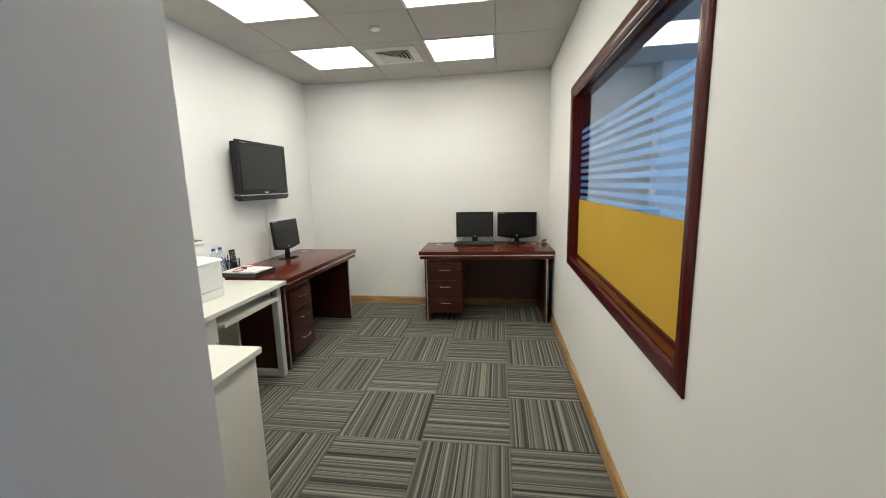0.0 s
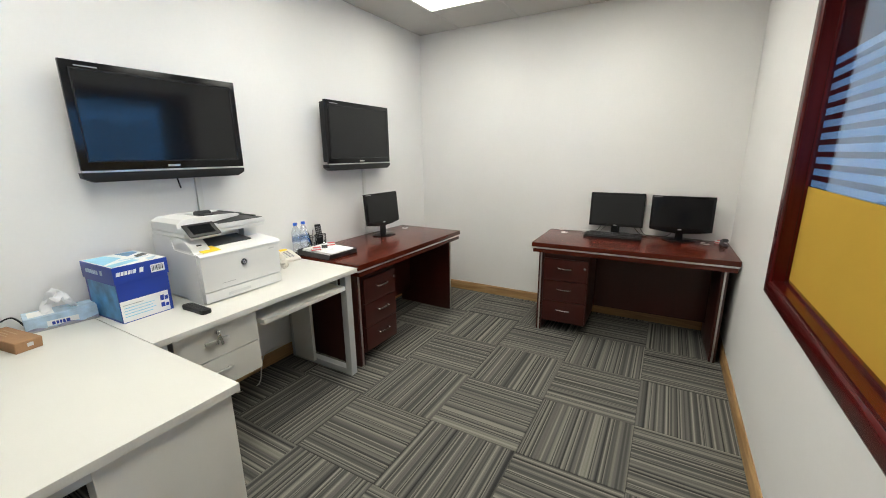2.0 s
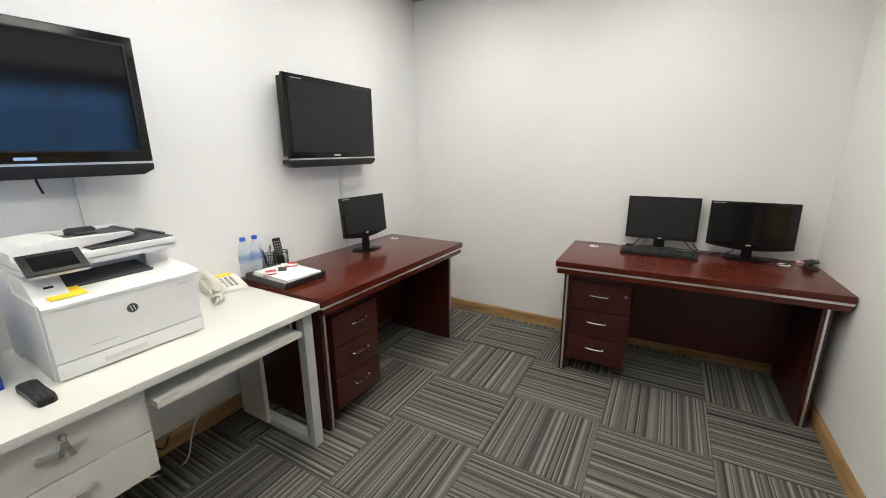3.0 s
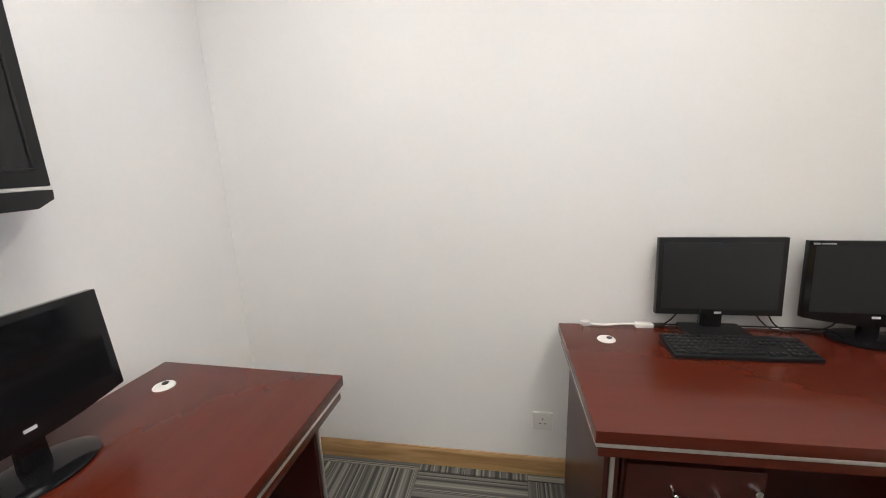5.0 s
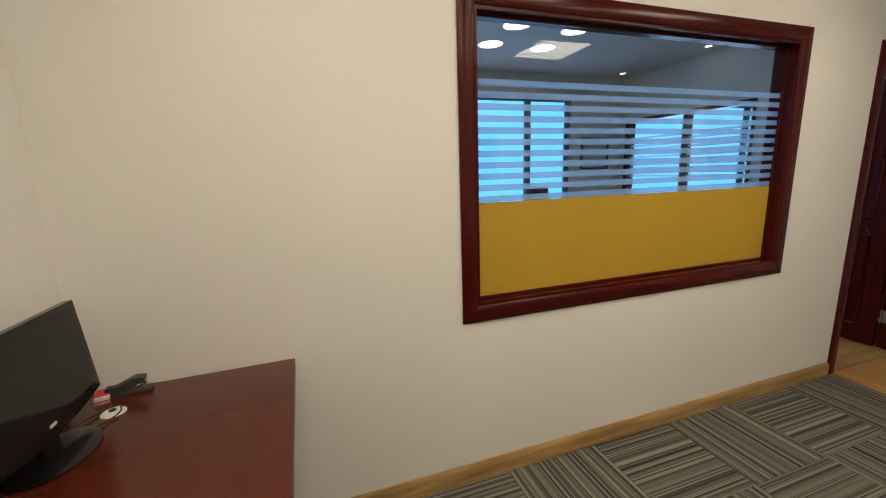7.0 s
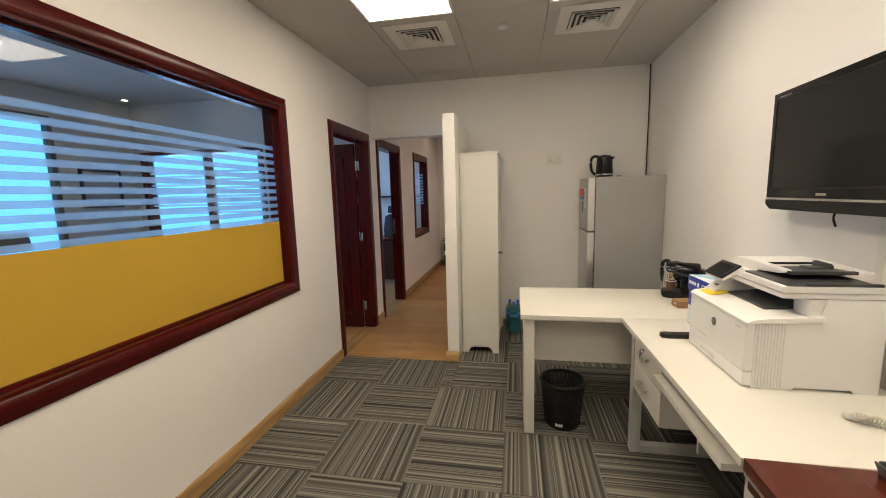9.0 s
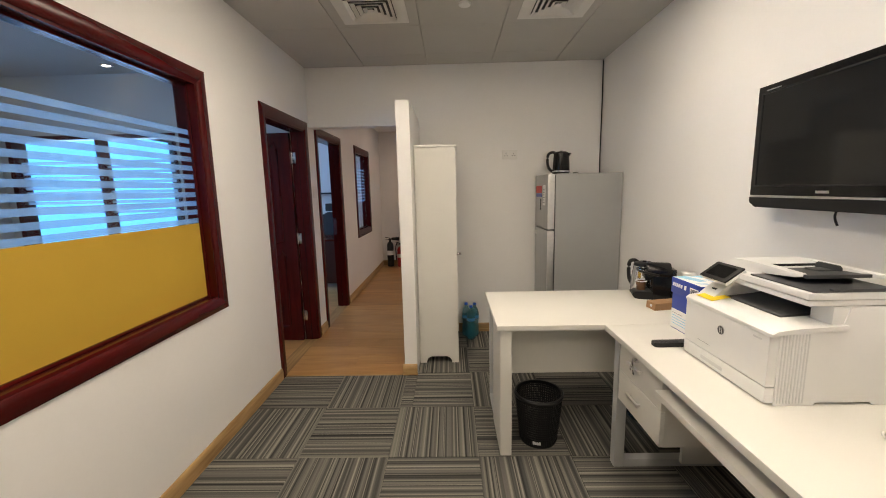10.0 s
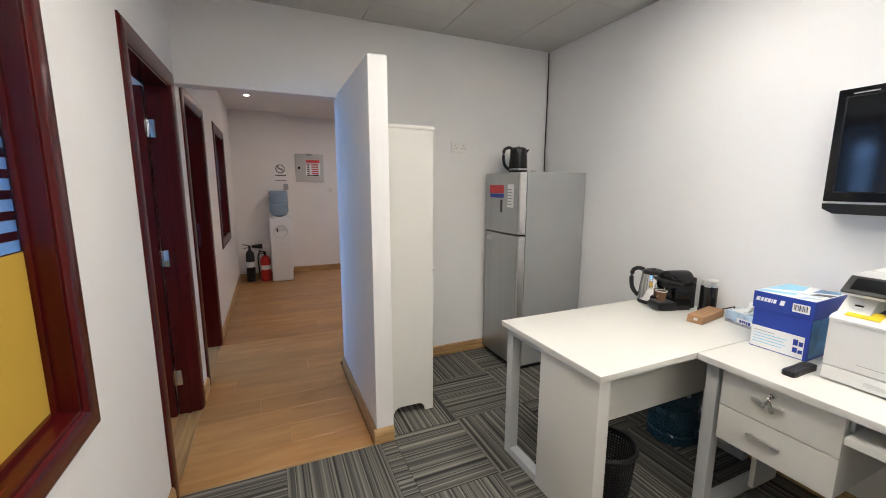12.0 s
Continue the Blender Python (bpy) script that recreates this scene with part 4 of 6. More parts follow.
part("body", box(-0.016, 0.016, -0.011, 0.011, 0, 0.018, 0.003), PLATE, t)
t = thing("stapler", "dark grey stapler standing beside the wall", "stapler", (2.752, -0.150, 0.7642), -84)
part("base", box(-0.065, 0.06, -0.018, 0.018, 0, 0.010, 0.003), DARK_GREY, t)
part("spring_block", box(-0.06, -0.03, -0.014, 0.014, 0.008, 0.03, 0.003), BLACK, t)
part("arm", moved(prism([(-0.06, 0.0), (0.05, 0.0), (0.055, 0.012), (0.03, 0.026), (-0.05, 0.022), (-0.062, 0.012)], -0.017, 0.017, "Y", 0.004), pose(0, 0, 0.018, 0, -20, 0)), DARK_GREY, t)
part("spring", moved(box(-0.05, 0.05, -0.008, 0.008, 0.0, 0.007, 0.001), pose(0, 0, 0.013, 0, -11, 0)), CHROME, t)


def staple_box(at, turn, z=0.0):
    t = thing("staple_box", "small red and white cardboard staple box", "box", at, turn, "staple boxes")
    part("carton", box(-0.032, 0.032, -0.018, 0.018, 0, 0.019, 0.001), PAPER, t)
    part("print", join(box(-0.0322, 0.0322, -0.0183, 0.0183, 0.003, 0.0095), box(-0.02, 0.0325, -0.0184, 0.0184, 0.0193, 0.0197)), RED_PRINT, t, "red printed band")
    return t


staple_box((2.735, -0.085, 0.7642), 15)


# ---- things on the desk under the television ----
t = thing("paper_tray", "black desk tray full of white papers", "tray", (0.252, -1.700, 0.7642), -3)
part("tray", join(prism([(-0.168, 0.0), (0.158, 0.0), (0.172, 0.034), (0.166, 0.034), (0.153, 0.005), (-0.164, 0.005), (-0.168, 0.034), (-0.174, 0.034)], -0.128, 0.128, "Y", 0.001), box(-0.168, 0.16, -0.131, -0.126, 0.0, 0.034, 0.002), box(-0.168, 0.16, 0.126, 0.131, 0.0, 0.034, 0.002)), DARK_GREY, t)
for k in range(5):
    part("paper", moved(box(-0.150, 0.145, -0.105, 0.105, 0.006 + k * 0.0065, 0.0122 + k * 0.0065, 0.0006, 1), pose(0.004 * (k % 3), 0.002 * k, 0, 0, 0, (-1.5, 1, -0.5, 1.5, -1.5)[k])), PAPER, t)
for k, (a, b) in enumerate(((-0.06, 0.09), (-0.055, 0.05), (-0.06, 0.08), (0.02, 0.06))):
    part("print_line", box(a, b, -0.075 + 0.028 * k, -0.0735 + 0.028 * k, 0.0383, 0.0386), MID_GREY, t)
staple_box((0.23, -1.785, 0.8032), 60)
staple_box((0.205, -1.625, 0.8032), 50)
t = thing("binder_clip", "dark binder clip lying on the papers", "clip", (0.225, -1.70, 0.8032), 40)
part("clip", prism([(-0.014, 0.0), (0.014, 0.0), (0.003, 0.02), (-0.003, 0.02)], -0.02, 0.02, "X", 0.001), DARK_GREY, t)
part("wire", tube([(-0.008, 0.004, 0.018), (-0.01, 0.012, 0.03), (0.0, 0.016, 0.036), (0.01, 0.012, 0.03), (0.008, 0.004, 0.018)], 0.001, 6, 4), CHROME, t)
for bx, by in ((0.047, -1.794), (0.047, -1.724)):
    t = thing("water_bottle", "small clear plastic water bottle with a blue cap", "bottle", (bx, by, 0.7642), 0, "small water bottles")
    body = part("bottle", lathe([(0, 0.002), (0.026, 0.0), (0.031, 0.008), (0.031, 0.03), (0.029, 0.036), (0.031, 0.042), (0.031, 0.055), (0.0295, 0.06), (0.031, 0.066), (0.031, 0.145), (0.028, 0.165), (0.018, 0.188), (0.0125, 0.197), (0.0125, 0.205)]), BOTTLE, t)
    part("label", lathe([(0.0314, 0.085), (0.0314, 0.125)]), BOTTLE_BAND, t, "clear band with blue print")
    part("cap", cyl(0.0155, 0.0145, 0.203, 0.222, seg=20, bev=0.002), BLUE_CAP, t, "blue screw cap")
t = thing("pen_holder", "black wire pen holder of two cups with pens and a remote", "pen holder", (0.050, -1.615, 0.7642))


def wire_cup(cy, r, h):
    """An open cup of upright wires between rings, on a thin wire floor."""
    def ring(rad, z, wire):
        return tube([(rad * math.cos(a * math.pi / 10), cy + rad * math.sin(a * math.pi / 10), z) for a in range(21)], wire, 6, 1)
    cup = part("cup", join(ring(r, 0.003, 0.002), ring(r * 0.5, 0.003, 0.0015), ring(r * 1.02, h * 0.45, 0.0013), lathe([(0, 0.001), (r * 0.98, 0.001), (r * 0.98, 0.0035), (0, 0.0035)], 20, 0.0, cy)), BLACK, t)
    for k in range(22):
        c, si = math.cos(k * math.pi / 11), math.sin(k * math.pi / 11)
        part("wire", tube([(r * c, cy + r * si, 0.003), (r * 1.06 * c, cy + r * 1.06 * si, h)], 0.0012, 5, 1), BLACK, cup)
    part("rim", ring(r * 1.06, h, 0.0026), BLACK, cup)


wire_cup(-0.040, 0.034, 0.098)
wire_cup(0.045, 0.038, 0.098)
rm = pose(-0.008, 0.052, 0.006, 7, -6, 52)
part("remote", moved(box(-0.022, 0.022, -0.009, 0.009, 0, 0.175, 0.004), rm), BLACK, t, "black remote control")
for k in range(18):
    part("remote_button", moved(box(-0.016 + (k % 3) * 0.0125, -0.008 + (k % 3) * 0.0125, -0.0105, -0.0088, 0.072 + (k // 3) * 0.016, 0.080 + (k // 3) * 0.016, 0.001, 1), rm), MID_GREY, t)
for (lx, ly, c) in ((14, -10, BLUE_CAP), (-14, -8, BLACK), (4, 14, SILVER), (18, 6, BLACK)):
    part("pen", moved(join(cyl(0.004, 0.004, 0, 0.13, seg=10), cyl(0.004, 0.001, 0.13, 0.142, seg=10)), pose(0, -0.040, 0.008, lx, ly, 0)), c, t)

# ---- printer ----
px0, px1, py0, py1 = 0.075, 0.478, -2.70, -2.272
t = thing("printer", "white multifunction laser printer on the white desk", "printer", ((px0 + px1) / 2, (py0 + py1) / 2, 0.7552))
hx, hy = (px1 - px0) / 2, (py1 - py0) / 2
part("paper_drawer", join(box(-hx + 0.02, hx, -hy, hy, 0.006, 0.058, 0.006), box(-hx + 0.04, -hx + 0.1, -hy + 0.03, -hy + 0.1, 0, 0.007), box(hx - 0.1, hx - 0.04, hy - 0.1, hy - 0.03, 0, 0.007), box(-hx + 0.04, -hx + 0.1, hy - 0.1, hy - 0.03, 0, 0.007), box(hx - 0.1, hx - 0.04, -hy + 0.03, -hy + 0.1, 0, 0.007)), PRINTER_WHITE, t)
part("drawer_grip", box(hx - 0.004, hx + 0.0012, -0.10, 0.02, 0.020, 0.034, 0.001), LIGHT_GREY, t)
body = part("body", prism([(-hx, 0.061), (hx, 0.061), (hx, 0.225), (hx - 0.012, 0.243), (hx - 0.06, 0.252), (-0.005, 0.262), (-0.03, 0.262), (-0.03, 0.32), (-hx, 0.32)], -hy, hy, "Y", 0.004), PRINTER_WHITE, t)
part("seam", box(hx + 0.0002, hx + 0.0012, -hy + 0.09, -hy + 0.16, 0.088, 0.0895), MID_GREY, t)
part("badge", moved(cyl(0.0165, 0.0165, 0, 0.002, seg=28), pose(hx - 0.0002, 0.0, 0.17, 0, 90, 0)), MID_GREY, t, "round grey maker's badge")
part("badge_face", moved(cyl(0.0155, 0.0155, 0, 0.0026, seg=28), pose(hx - 0.0002, 0.0, 0.17, 0, 90, 0)), DARK_GREY, t)
for k in (-0.004, 0.005):
    part("badge_stroke", moved(box(0.0024, 0.0030, -0.0012, 0.0012, -0.010, 0.010), pose(hx, k, 0.17, 16, 0, 0)), LIGHT_GREY, t)
part("model_print", box(hx + 0.0002, hx + 0.001, hy - 0.065, hy - 0.03, 0.205, 0.211), LIGHT_GREY, t)
part("output_tray", prism([(hx - 0.10, 0.2632), (-0.0, 0.274), (-0.028, 0.28), (-0.028, 0.262), (-0.01, 0.255), (hx - 0.10, 0.254)], -hy + 0.09, hy - 0.09, "Y", 0.002), DARK_GREY, t, "dark grey output tray")
part("side_cheek", prism([(-0.03, 0.258), (hx - 0.045, 0.252), (hx - 0.09, 0.29), (hx - 0.13, 0.318), (-0.03, 0.32)], -hy, -hy + 0.085, "Y", 0.004), PRINTER_WHITE, t)
part("side_cheek", prism([(-0.03, 0.258), (0.02, 0.257), (0.02, 0.32), (-0.03, 0.32)], hy - 0.075, hy, "Y", 0.003), PRINTER_WHITE, t)
part("usb_port", box(hx - 0.083, hx - 0.076, -hy + 0.035, -hy + 0.058, 0.276, 0.284, 0.001), BLACK, t)
part("top_cover", prism([(-0.02, 0.2645), (hx - 0.06, 0.2545), (hx - 0.012, 0.2475), (hx + 0.003, 0.238), (hx + 0.003, 0.228), (hx - 0.03, 0.236), (-0.02, 0.246)], -hy - 0.001, hy + 0.014, "Y", 0.002), PRINTER_WHITE, t, "overhanging white front cover")
part("scanner_bed", box(-hx, 0.10, -hy, hy, 0.322, 0.340, 0.004), PRINTER_WHITE, t)
feed = part("document_feeder", join(box(-hx, 0.104, -hy, hy + 0.006, 0.342, 0.364, 0.006), prism([(-hy, 0.36), (-0.03, 0.36), (-0.05, 0.378), (-hy + 0.15, 0.400), (-hy + 0.10, 0.406), (-hy + 0.03, 0.402), (-hy, 0.385)], -hx, 0.045, "X", 0.003)), PRINTER_WHITE, t)
part("front_rail", prism([(-hy + 0.08, 0.372), (-0.03, 0.372), (0.10, 0.386), (0.112, 0.392), (0.10, 0.399), (-hy + 0.12, 0.406), (-hy + 0.08, 0.402)], 0.012, 0.046, "X", 0.003), PRINTER_WHITE, feed)
part("back_rail", prism([(-hy + 0.08, 0.372), (-0.03, 0.372), (0.15, 0.388), (0.15, 0.400), (-hy + 0.12, 0.406), (-hy + 0.08, 0.402)], -hx, -hx + 0.03, "X", 0.003), PRINTER_WHITE, feed)
part("feeder_tray", prism([(-hy + 0.155, 0.376), (-0.02, 0.380), (0.115, 0.386), (0.130, 0.389), (0.130, 0.397), (0.115, 0.395), (-0.02, 0.389), (-hy + 0.155, 0.384)], -hx + 0.031, 0.011, "X", 0.001), DARK_GREY, feed, "dark grey feeder tray")
part("tray_lip", box(-hx + 0.031, 0.034, 0.1145, 0.131, 0.387, 0.3985, 0.002), DARK_GREY, feed)
part("feeder_guide", prism([(-0.03, 0.39), (0.06, 0.394), (0.06, 0.404), (0.05, 0.412), (-0.02, 0.414), (-0.03, 0.408)], -0.145, -0.135, "X", 0.001), DARK_GREY, feed)
part("guide_foot", box(-0.135, -0.08, -0.01, 0.045, 0.390, 0.396, 0.001), DARK_GREY, feed)
part("feeder_mouth", box(-hx + 0.032, 0.010, -hy + 0.150, -hy + 0.156, 0.384, 0.399), BLACK, feed)
part("lower_feeder_tray", prism([(-0.035, 0.3645), (hy + 0.002, 0.3645), (hy + 0.002, 0.3672), (-0.035, 0.370)], -hx + 0.02, 0.088, "X", 0.0008), DARK_GREY, feed, "dark grey catch tray")
part("tray_stop", box(-hx + 0.02, 0.03, hy - 0.012, hy + 0.002, 0.3675, 0.374, 0.001), DARK_GREY, feed)
pm = pose(0.118, -hy + 0.074, 0.352, 0, 36, 0)
pan = part("control_panel", moved(box(-0.044, 0.044, -0.074, 0.074, 0.000, 0.007, 0.003), pm), BLACK, t, "tilted black touch panel")
part("panel_back", moved(box(-0.043, 0.0445, -0.073, 0.0745, -0.012, -0.0005, 0.004), pm), PRINTER_WHITE, pan)
part("touch_screen", moved(box(-0.031, 0.029, -0.054, 0.054, 0.0071, 0.0077), pm), SCREEN, pan)
part("yellow_note", moved(box(-0.036, 0.036, -0.070, 0.020, 0, 0.0012), pose(hx - 0.058, -hy + 0.098, 0.2575, 0, 10, 3)), YELLOW, t, "yellow sticky note")
cover = [(-hx, 0.0), (-hx + 0.07, 0.0), (-hx + 0.08, 0.014), (hx - 0.16, 0.014), (hx - 0.15, 0.0), (hx - 0.028, 0.0), (hx - 0.028, 0.246), (-0.01, 0.256), (-0.03, 0.318), (-hx, 0.318)]
for a, b in ((hy, hy + 0.004), (-hy - 0.004, -hy)):
    part("side_cover", prism(cover if a > 0 else cover[::-1], a, b, "Y", 0.0012), PRINTER_WHITE, t)
for k in range(9):
    part("vent_slot", box(hx - 0.118 + k * 0.0098, hx - 0.1135 + k * 0.0098, hy + 0.0035, hy + 0.0052, 0.008, 0.236, 0.0005, 1), LIGHT_GREY, t)

# ---- paper box ----
t = thing("paper_box", "blue and white cardboard box of copier paper", "box", (0.228, -2.898, 0.7552), 2)
part("carton", box(-0.140, 0.137, -0.102, 0.102, 0, 0.20, 0.002), BLUE_CARD, t)
part("white_panel", box(0.120, 0.1378, -0.1015, 0.088, 0.004, 0.098), PAPER, t)
part("side_print", box(-0.12, 0.13, -0.1029, -0.10, 0.01, 0.17), TEAL_CARD, t)
part("side_print", box(-0.12, 0.13, 0.10, 0.1029, 0.01, 0.17), TEAL_CARD, t)
for k, (a, b) in enumerate(((-0.07, 0.03), (-0.07, 0.045), (-0.07, 0.035), (-0.07, 0.045), (-0.07, 0.0))):
    part("print_line", box(0.137, 0.1386, a - 0.022, b - 0.015, 0.026 + 0.013 * k, 0.0285 + 0.013 * k), CYAN_CARD if k < 4 else MID_GREY, t)
for q0, q1 in ((0.025, 0.05), (0.056, 0.085)):
    part("print_mark", join(box(0.137, 0.1386, 0.052, 0.068, q0, q1 - 0.004), box(0.137, 0.1386, 0.071, 0.085, q0, q1 - 0.01)), BLUE_CARD, t)
lid = part("lid", box(-0.145, 0.142, -0.107, 0.107, 0.178, 0.252, 0.003), BLUE_CARD, t)
part("lid_top", box(-0.142, 0.139, -0.104, 0.104, 0.2515, 0.2532), PAPER, lid, "white lid top printed with cyan and blue streaks")
streaks = (((-0.13, -0.10), (0.06, -0.10), (-0.02, 0.0), (-0.13, -0.02), CYAN_CARD), ((0.08, -0.10), (0.135, -0.10), (0.09, 0.02), (0.05, 0.01), CYAN_CARD), ((-0.13, 0.02), (-0.03, 0.03), (-0.09, 0.10), (-0.13, 0.09), TEAL_CARD),
           ((-0.02, 0.05), (0.03, 0.04), (0.0, 0.10), (-0.05, 0.10), DARK_GREY), ((0.08, 0.05), (0.125, 0.04), (0.125, 0.06), (0.07, 0.10), PALE_BLUE), ((0.02, -0.03), (0.035, -0.03), (0.04, 0.08), (0.03, 0.09), PALE_BLUE))
for p0, p1, p2, p3, mm in streaks:
    part("lid_print", prism([p0, p1, p2, p3], 0.2530, 0.2537, "Z"), mm, lid)


def bars(parent, name, x, y0, z0, widths, h, material, face, gap=0.003, lean=0.0):
    """A name drawn as plain upright or leaning bars on a face."""
    p = y0
    for w in widths:
        edge = [(p, z0), (p + w, z0), (p + w + lean, z0 + h), (p + lean, z0 + h)]
        part(name, prism(edge, x, x + 0.0008, "X") if face == "x" else prism(edge, x - 0.0008, x, "Y"), material, parent)
        p += w + gap


bars(lid, "lettering_bar", 0.1422, -0.097, 0.212, (0.014, 0.010, 0.010, 0.010, 0.004, 0.010), 0.017, PAPER, "x", 0.003, 0.004)
bars(lid, "lettering_bar", 0.1422, -0.010, 0.210, (0.015,), 0.021, PAPER, "x", 0.003, 0.004)
bars(lid, "lettering_bar", -0.1072, -0.10, 0.208, (0.020, 0.016, 0.016, 0.016, 0.007, 0.016), 0.018, PALE_BLUE, "y", 0.004)
bars(lid, "lettering_bar", -0.1072, 0.03, 0.208, (0.020,), 0.021, PALE_BLUE, "y")
part("barcode_label", box(0.1422, 0.1428, 0.035, 0.092, 0.196, 0.232), PAPER, lid)
bars(lid, "barcode_bar", 0.1429, 0.040, 0.203, (0.002, 0.003, 0.001, 0.002, 0.004, 0.001, 0.003, 0.002, 0.001, 0.003), 0.024, DARK_GREY, "x", 0.0025)

# ---- remote, phone, tissue, brown box ----
t = thing("remote_control", "black remote control lying on the white desk", "remote", (0.492, -2.756, 0.7552), 91)
part("body", prism([(-0.013, -0.086), (0.013, -0.086), (0.021, -0.080), (0.0235, -0.06), (0.022, 0.0), (0.0245, 0.07), (0.020, 0.084), (0.010, 0.089), (-0.010, 0.089), (-0.020, 0.084), (-0.0245, 0.07), (-0.022, 0.0), (-0.0235, -0.06), (-0.021, -0.080)], 0.0, 0.019, "Z", 0.003), BLACK, t)
for k in range(24):
    part("button", box(-0.016 + (k % 3) * 0.013, -0.009 + (k % 3) * 0.013, -0.07 + (k // 3) * 0.0175, -0.06 + (k // 3) * 0.0175, 0.0185, 0.021, 0.001, 1), DARK_GREY, t)
t = thing("telephone", "cream desk telephone with a coiled cord", "telephone", (0.090, -1.955, 0.7552), 78)
part("body", prism([(-0.09, 0.0), (0.10, 0.0), (0.10, 0.045), (0.06, 0.05), (-0.08, 0.022), (-0.09, 0.015)], -0.085, 0.085, "X", 0.005), CREAM, t)
for k in range(15):
    cx, cy = 0.0 + (k % 3) * 0.022, -0.06 + (k // 3) * 0.021
    part("key", moved(box(-0.007, 0.007, -0.006, 0.006, 0, 0.006, 0.002, 1), pose(cx, cy, 0.025 + (cy + 0.07) * 0.2, 11, 0, 0)), MID_GREY if k % 3 else LIGHT_GREY, t)
part("yellow_card", moved(box(-0.01, 0.062, -0.016, 0.018, 0, 0.0015), pose(0.0, 0.062, 0.0535, 8, 0, 0)), YELLOW, t)
hs = part("handset", join(moved(tube([(-0.055, -0.095, 0.052), (-0.055, -0.06, 0.068), (-0.055, 0.0, 0.078), (-0.055, 0.06, 0.08), (-0.055, 0.098, 0.072)], 0.015, 10, 4), pose(0, 0, 0)), cyl(0.026, 0.022, 0.03, 0.058, -0.055, -0.085, 18, 0.005), cyl(0.026, 0.022, 0.05, 0.078, -0.055, 0.088, 18, 0.005)), CREAM, t)
t = thing("coiled_cord", "cream coiled telephone cord bunched on the desk", "cord", (0.22, -2.07, 0.7552))


def coiled(way, turns, r=0.0085, wire=0.0026):
    """A springy coil wound round a line of points."""
    P = [Vector(p) for p in way]
    n = turns * 9
    pts = []
    for k in range(n + 1):
        f = k / n * (len(P) - 1)
        i = min(int(f), len(P) - 2)
        u = f - i
        p0, p1, p2, p3 = P[max(i - 1, 0)], P[i], P[i + 1], P[min(i + 2, len(P) - 1)]
        p = 0.5 * (2 * p1 + (p2 - p0) * u + (2 * p0 - 5 * p1 + 4 * p2 - p3) * u * u + (3 * p1 - p0 - 3 * p2 + p3) * u ** 3)
        d = ((p2 - p0) * (1 - u) + (p3 - p1) * u).normalized()
        side = d.cross(Vector((0, 0, 1))).normalized()
        a = 2 * math.pi * k / 9
        pts.append(p + r * (math.cos(a) * side + math.sin(a) * side.cross(d)))
    return tube(pts, wire, 6, 1)


part("coil", coiled([(-0.035, 0.045, 0.013), (0.0, 0.012, 0.012), (0.035, -0.012, 0.012), (0.062, -0.03, 0.013), (0.066, -0.012, 0.022), (0.040, 0.0, 0.030), (0.012, -0.012, 0.024), (-0.012, -0.006, 0.014), (-0.03, 0.03, 0.013)], 46), CREAM, t)
part("tail", tube([(-0.035, 0.045, 0.013), (-0.05, 0.06, 0.010), (-0.07, 0.07, 0.008)], 0.0026, 6, 4), CREAM, t)
t = thing("tissue_box", "pale blue tissue box with a tissue pulled up", "tissue box", (0.10, -3.115, 0.7552), 80)
part("carton", box(-0.115, 0.115, -0.058, 0.058, 0, 0.062, 0.002), PALE_BLUE, t)
part("print", join(box(-0.05, 0.05, -0.0585, -0.0578, 0.015, 0.038), box(-0.10, -0.02, -0.04, 0.04, 0.0618, 0.0626)), PAPER, t)
for band, (lift, high, waves, tint) in enumerate(((0.0, 0.016, 7.0, MAUVE), (0.0, 0.009, 11.0, MID_GREY))):
    wave = [(-0.114 + 0.228 * k / 24, 0.003 + lift + high * (0.6 + 0.4 * math.sin(waves * k / 12 + band))) for k in range(25)]
    part("swirl", prism([(-0.114, 0.001), *wave, (0.114, 0.001)][::-1], -0.0587 - 0.0004 * band, -0.0578, "Y"), tint, t, "mauve grey swirl print")
bars(t, "lettering_bar", -0.0586, -0.035, 0.018, (0.010, 0.008, 0.006, 0.008, 0.012), 0.014, BLUE_CARD, "y")
bm = bmesh.new()
bmesh.ops.create_grid(bm, x_segments=16, y_segments=10, size=0.5)
for v in bm.verts:
    u, w = v.co.x, v.co.y
    z = 0.085 * (1 - (2 * abs(u)) ** 1.5) * (0.6 + 0.5 * (w + 0.5))
    v.co = Vector((u * 0.10 + 0.012 * math.sin(9 * w), w * 0.05 + 0.012 * math.sin(14 * u), 0.062 + max(z, 0) + 0.006 * math.sin(23 * u + 11 * w)))
bmesh.ops.solidify(bm, geom=bm.faces[:], thickness=0.0008)
part("tissue", bm, TISSUE, t, "crumpled white tissue")
t = thing("brown_box", "small plain brown cardboard box", "box", (0.208, -3.297, 0.7552), 8)
bm = box(-0.120, 0.120, -0.040, 0.040, 0, 0.046, 0.006, 3)
for v in bm.verts:
    v.co.z *= 1.0 - 0.10 * (v.co.x > 0.08) - 0.06 * (v.co.x < -0.08)
    v.co.y += 0.004 * math.sin(18 * v.co.x) + 0.003 * (v.co.z > 0.02)
part("carton", bm, CARD, t)
part("print_line", join(box(-0.07, 0.02, -0.016, -0.012, 0.0457, 0.0463), box(-0.07, 0.0, -0.004, 0.0, 0.0457, 0.0463), box(-0.07, 0.03, 0.010, 0.014, 0.0457, 0.0463)), CARD_PRINT, t)
part("flap", box(0.1185, 0.1206, -0.030, 0.030, 0.004, 0.038), CARD, t)
part("sticker", box(0.1205, 0.1212, 0.0, 0.018, 0.016, 0.03), LIGHT_GREY, t)

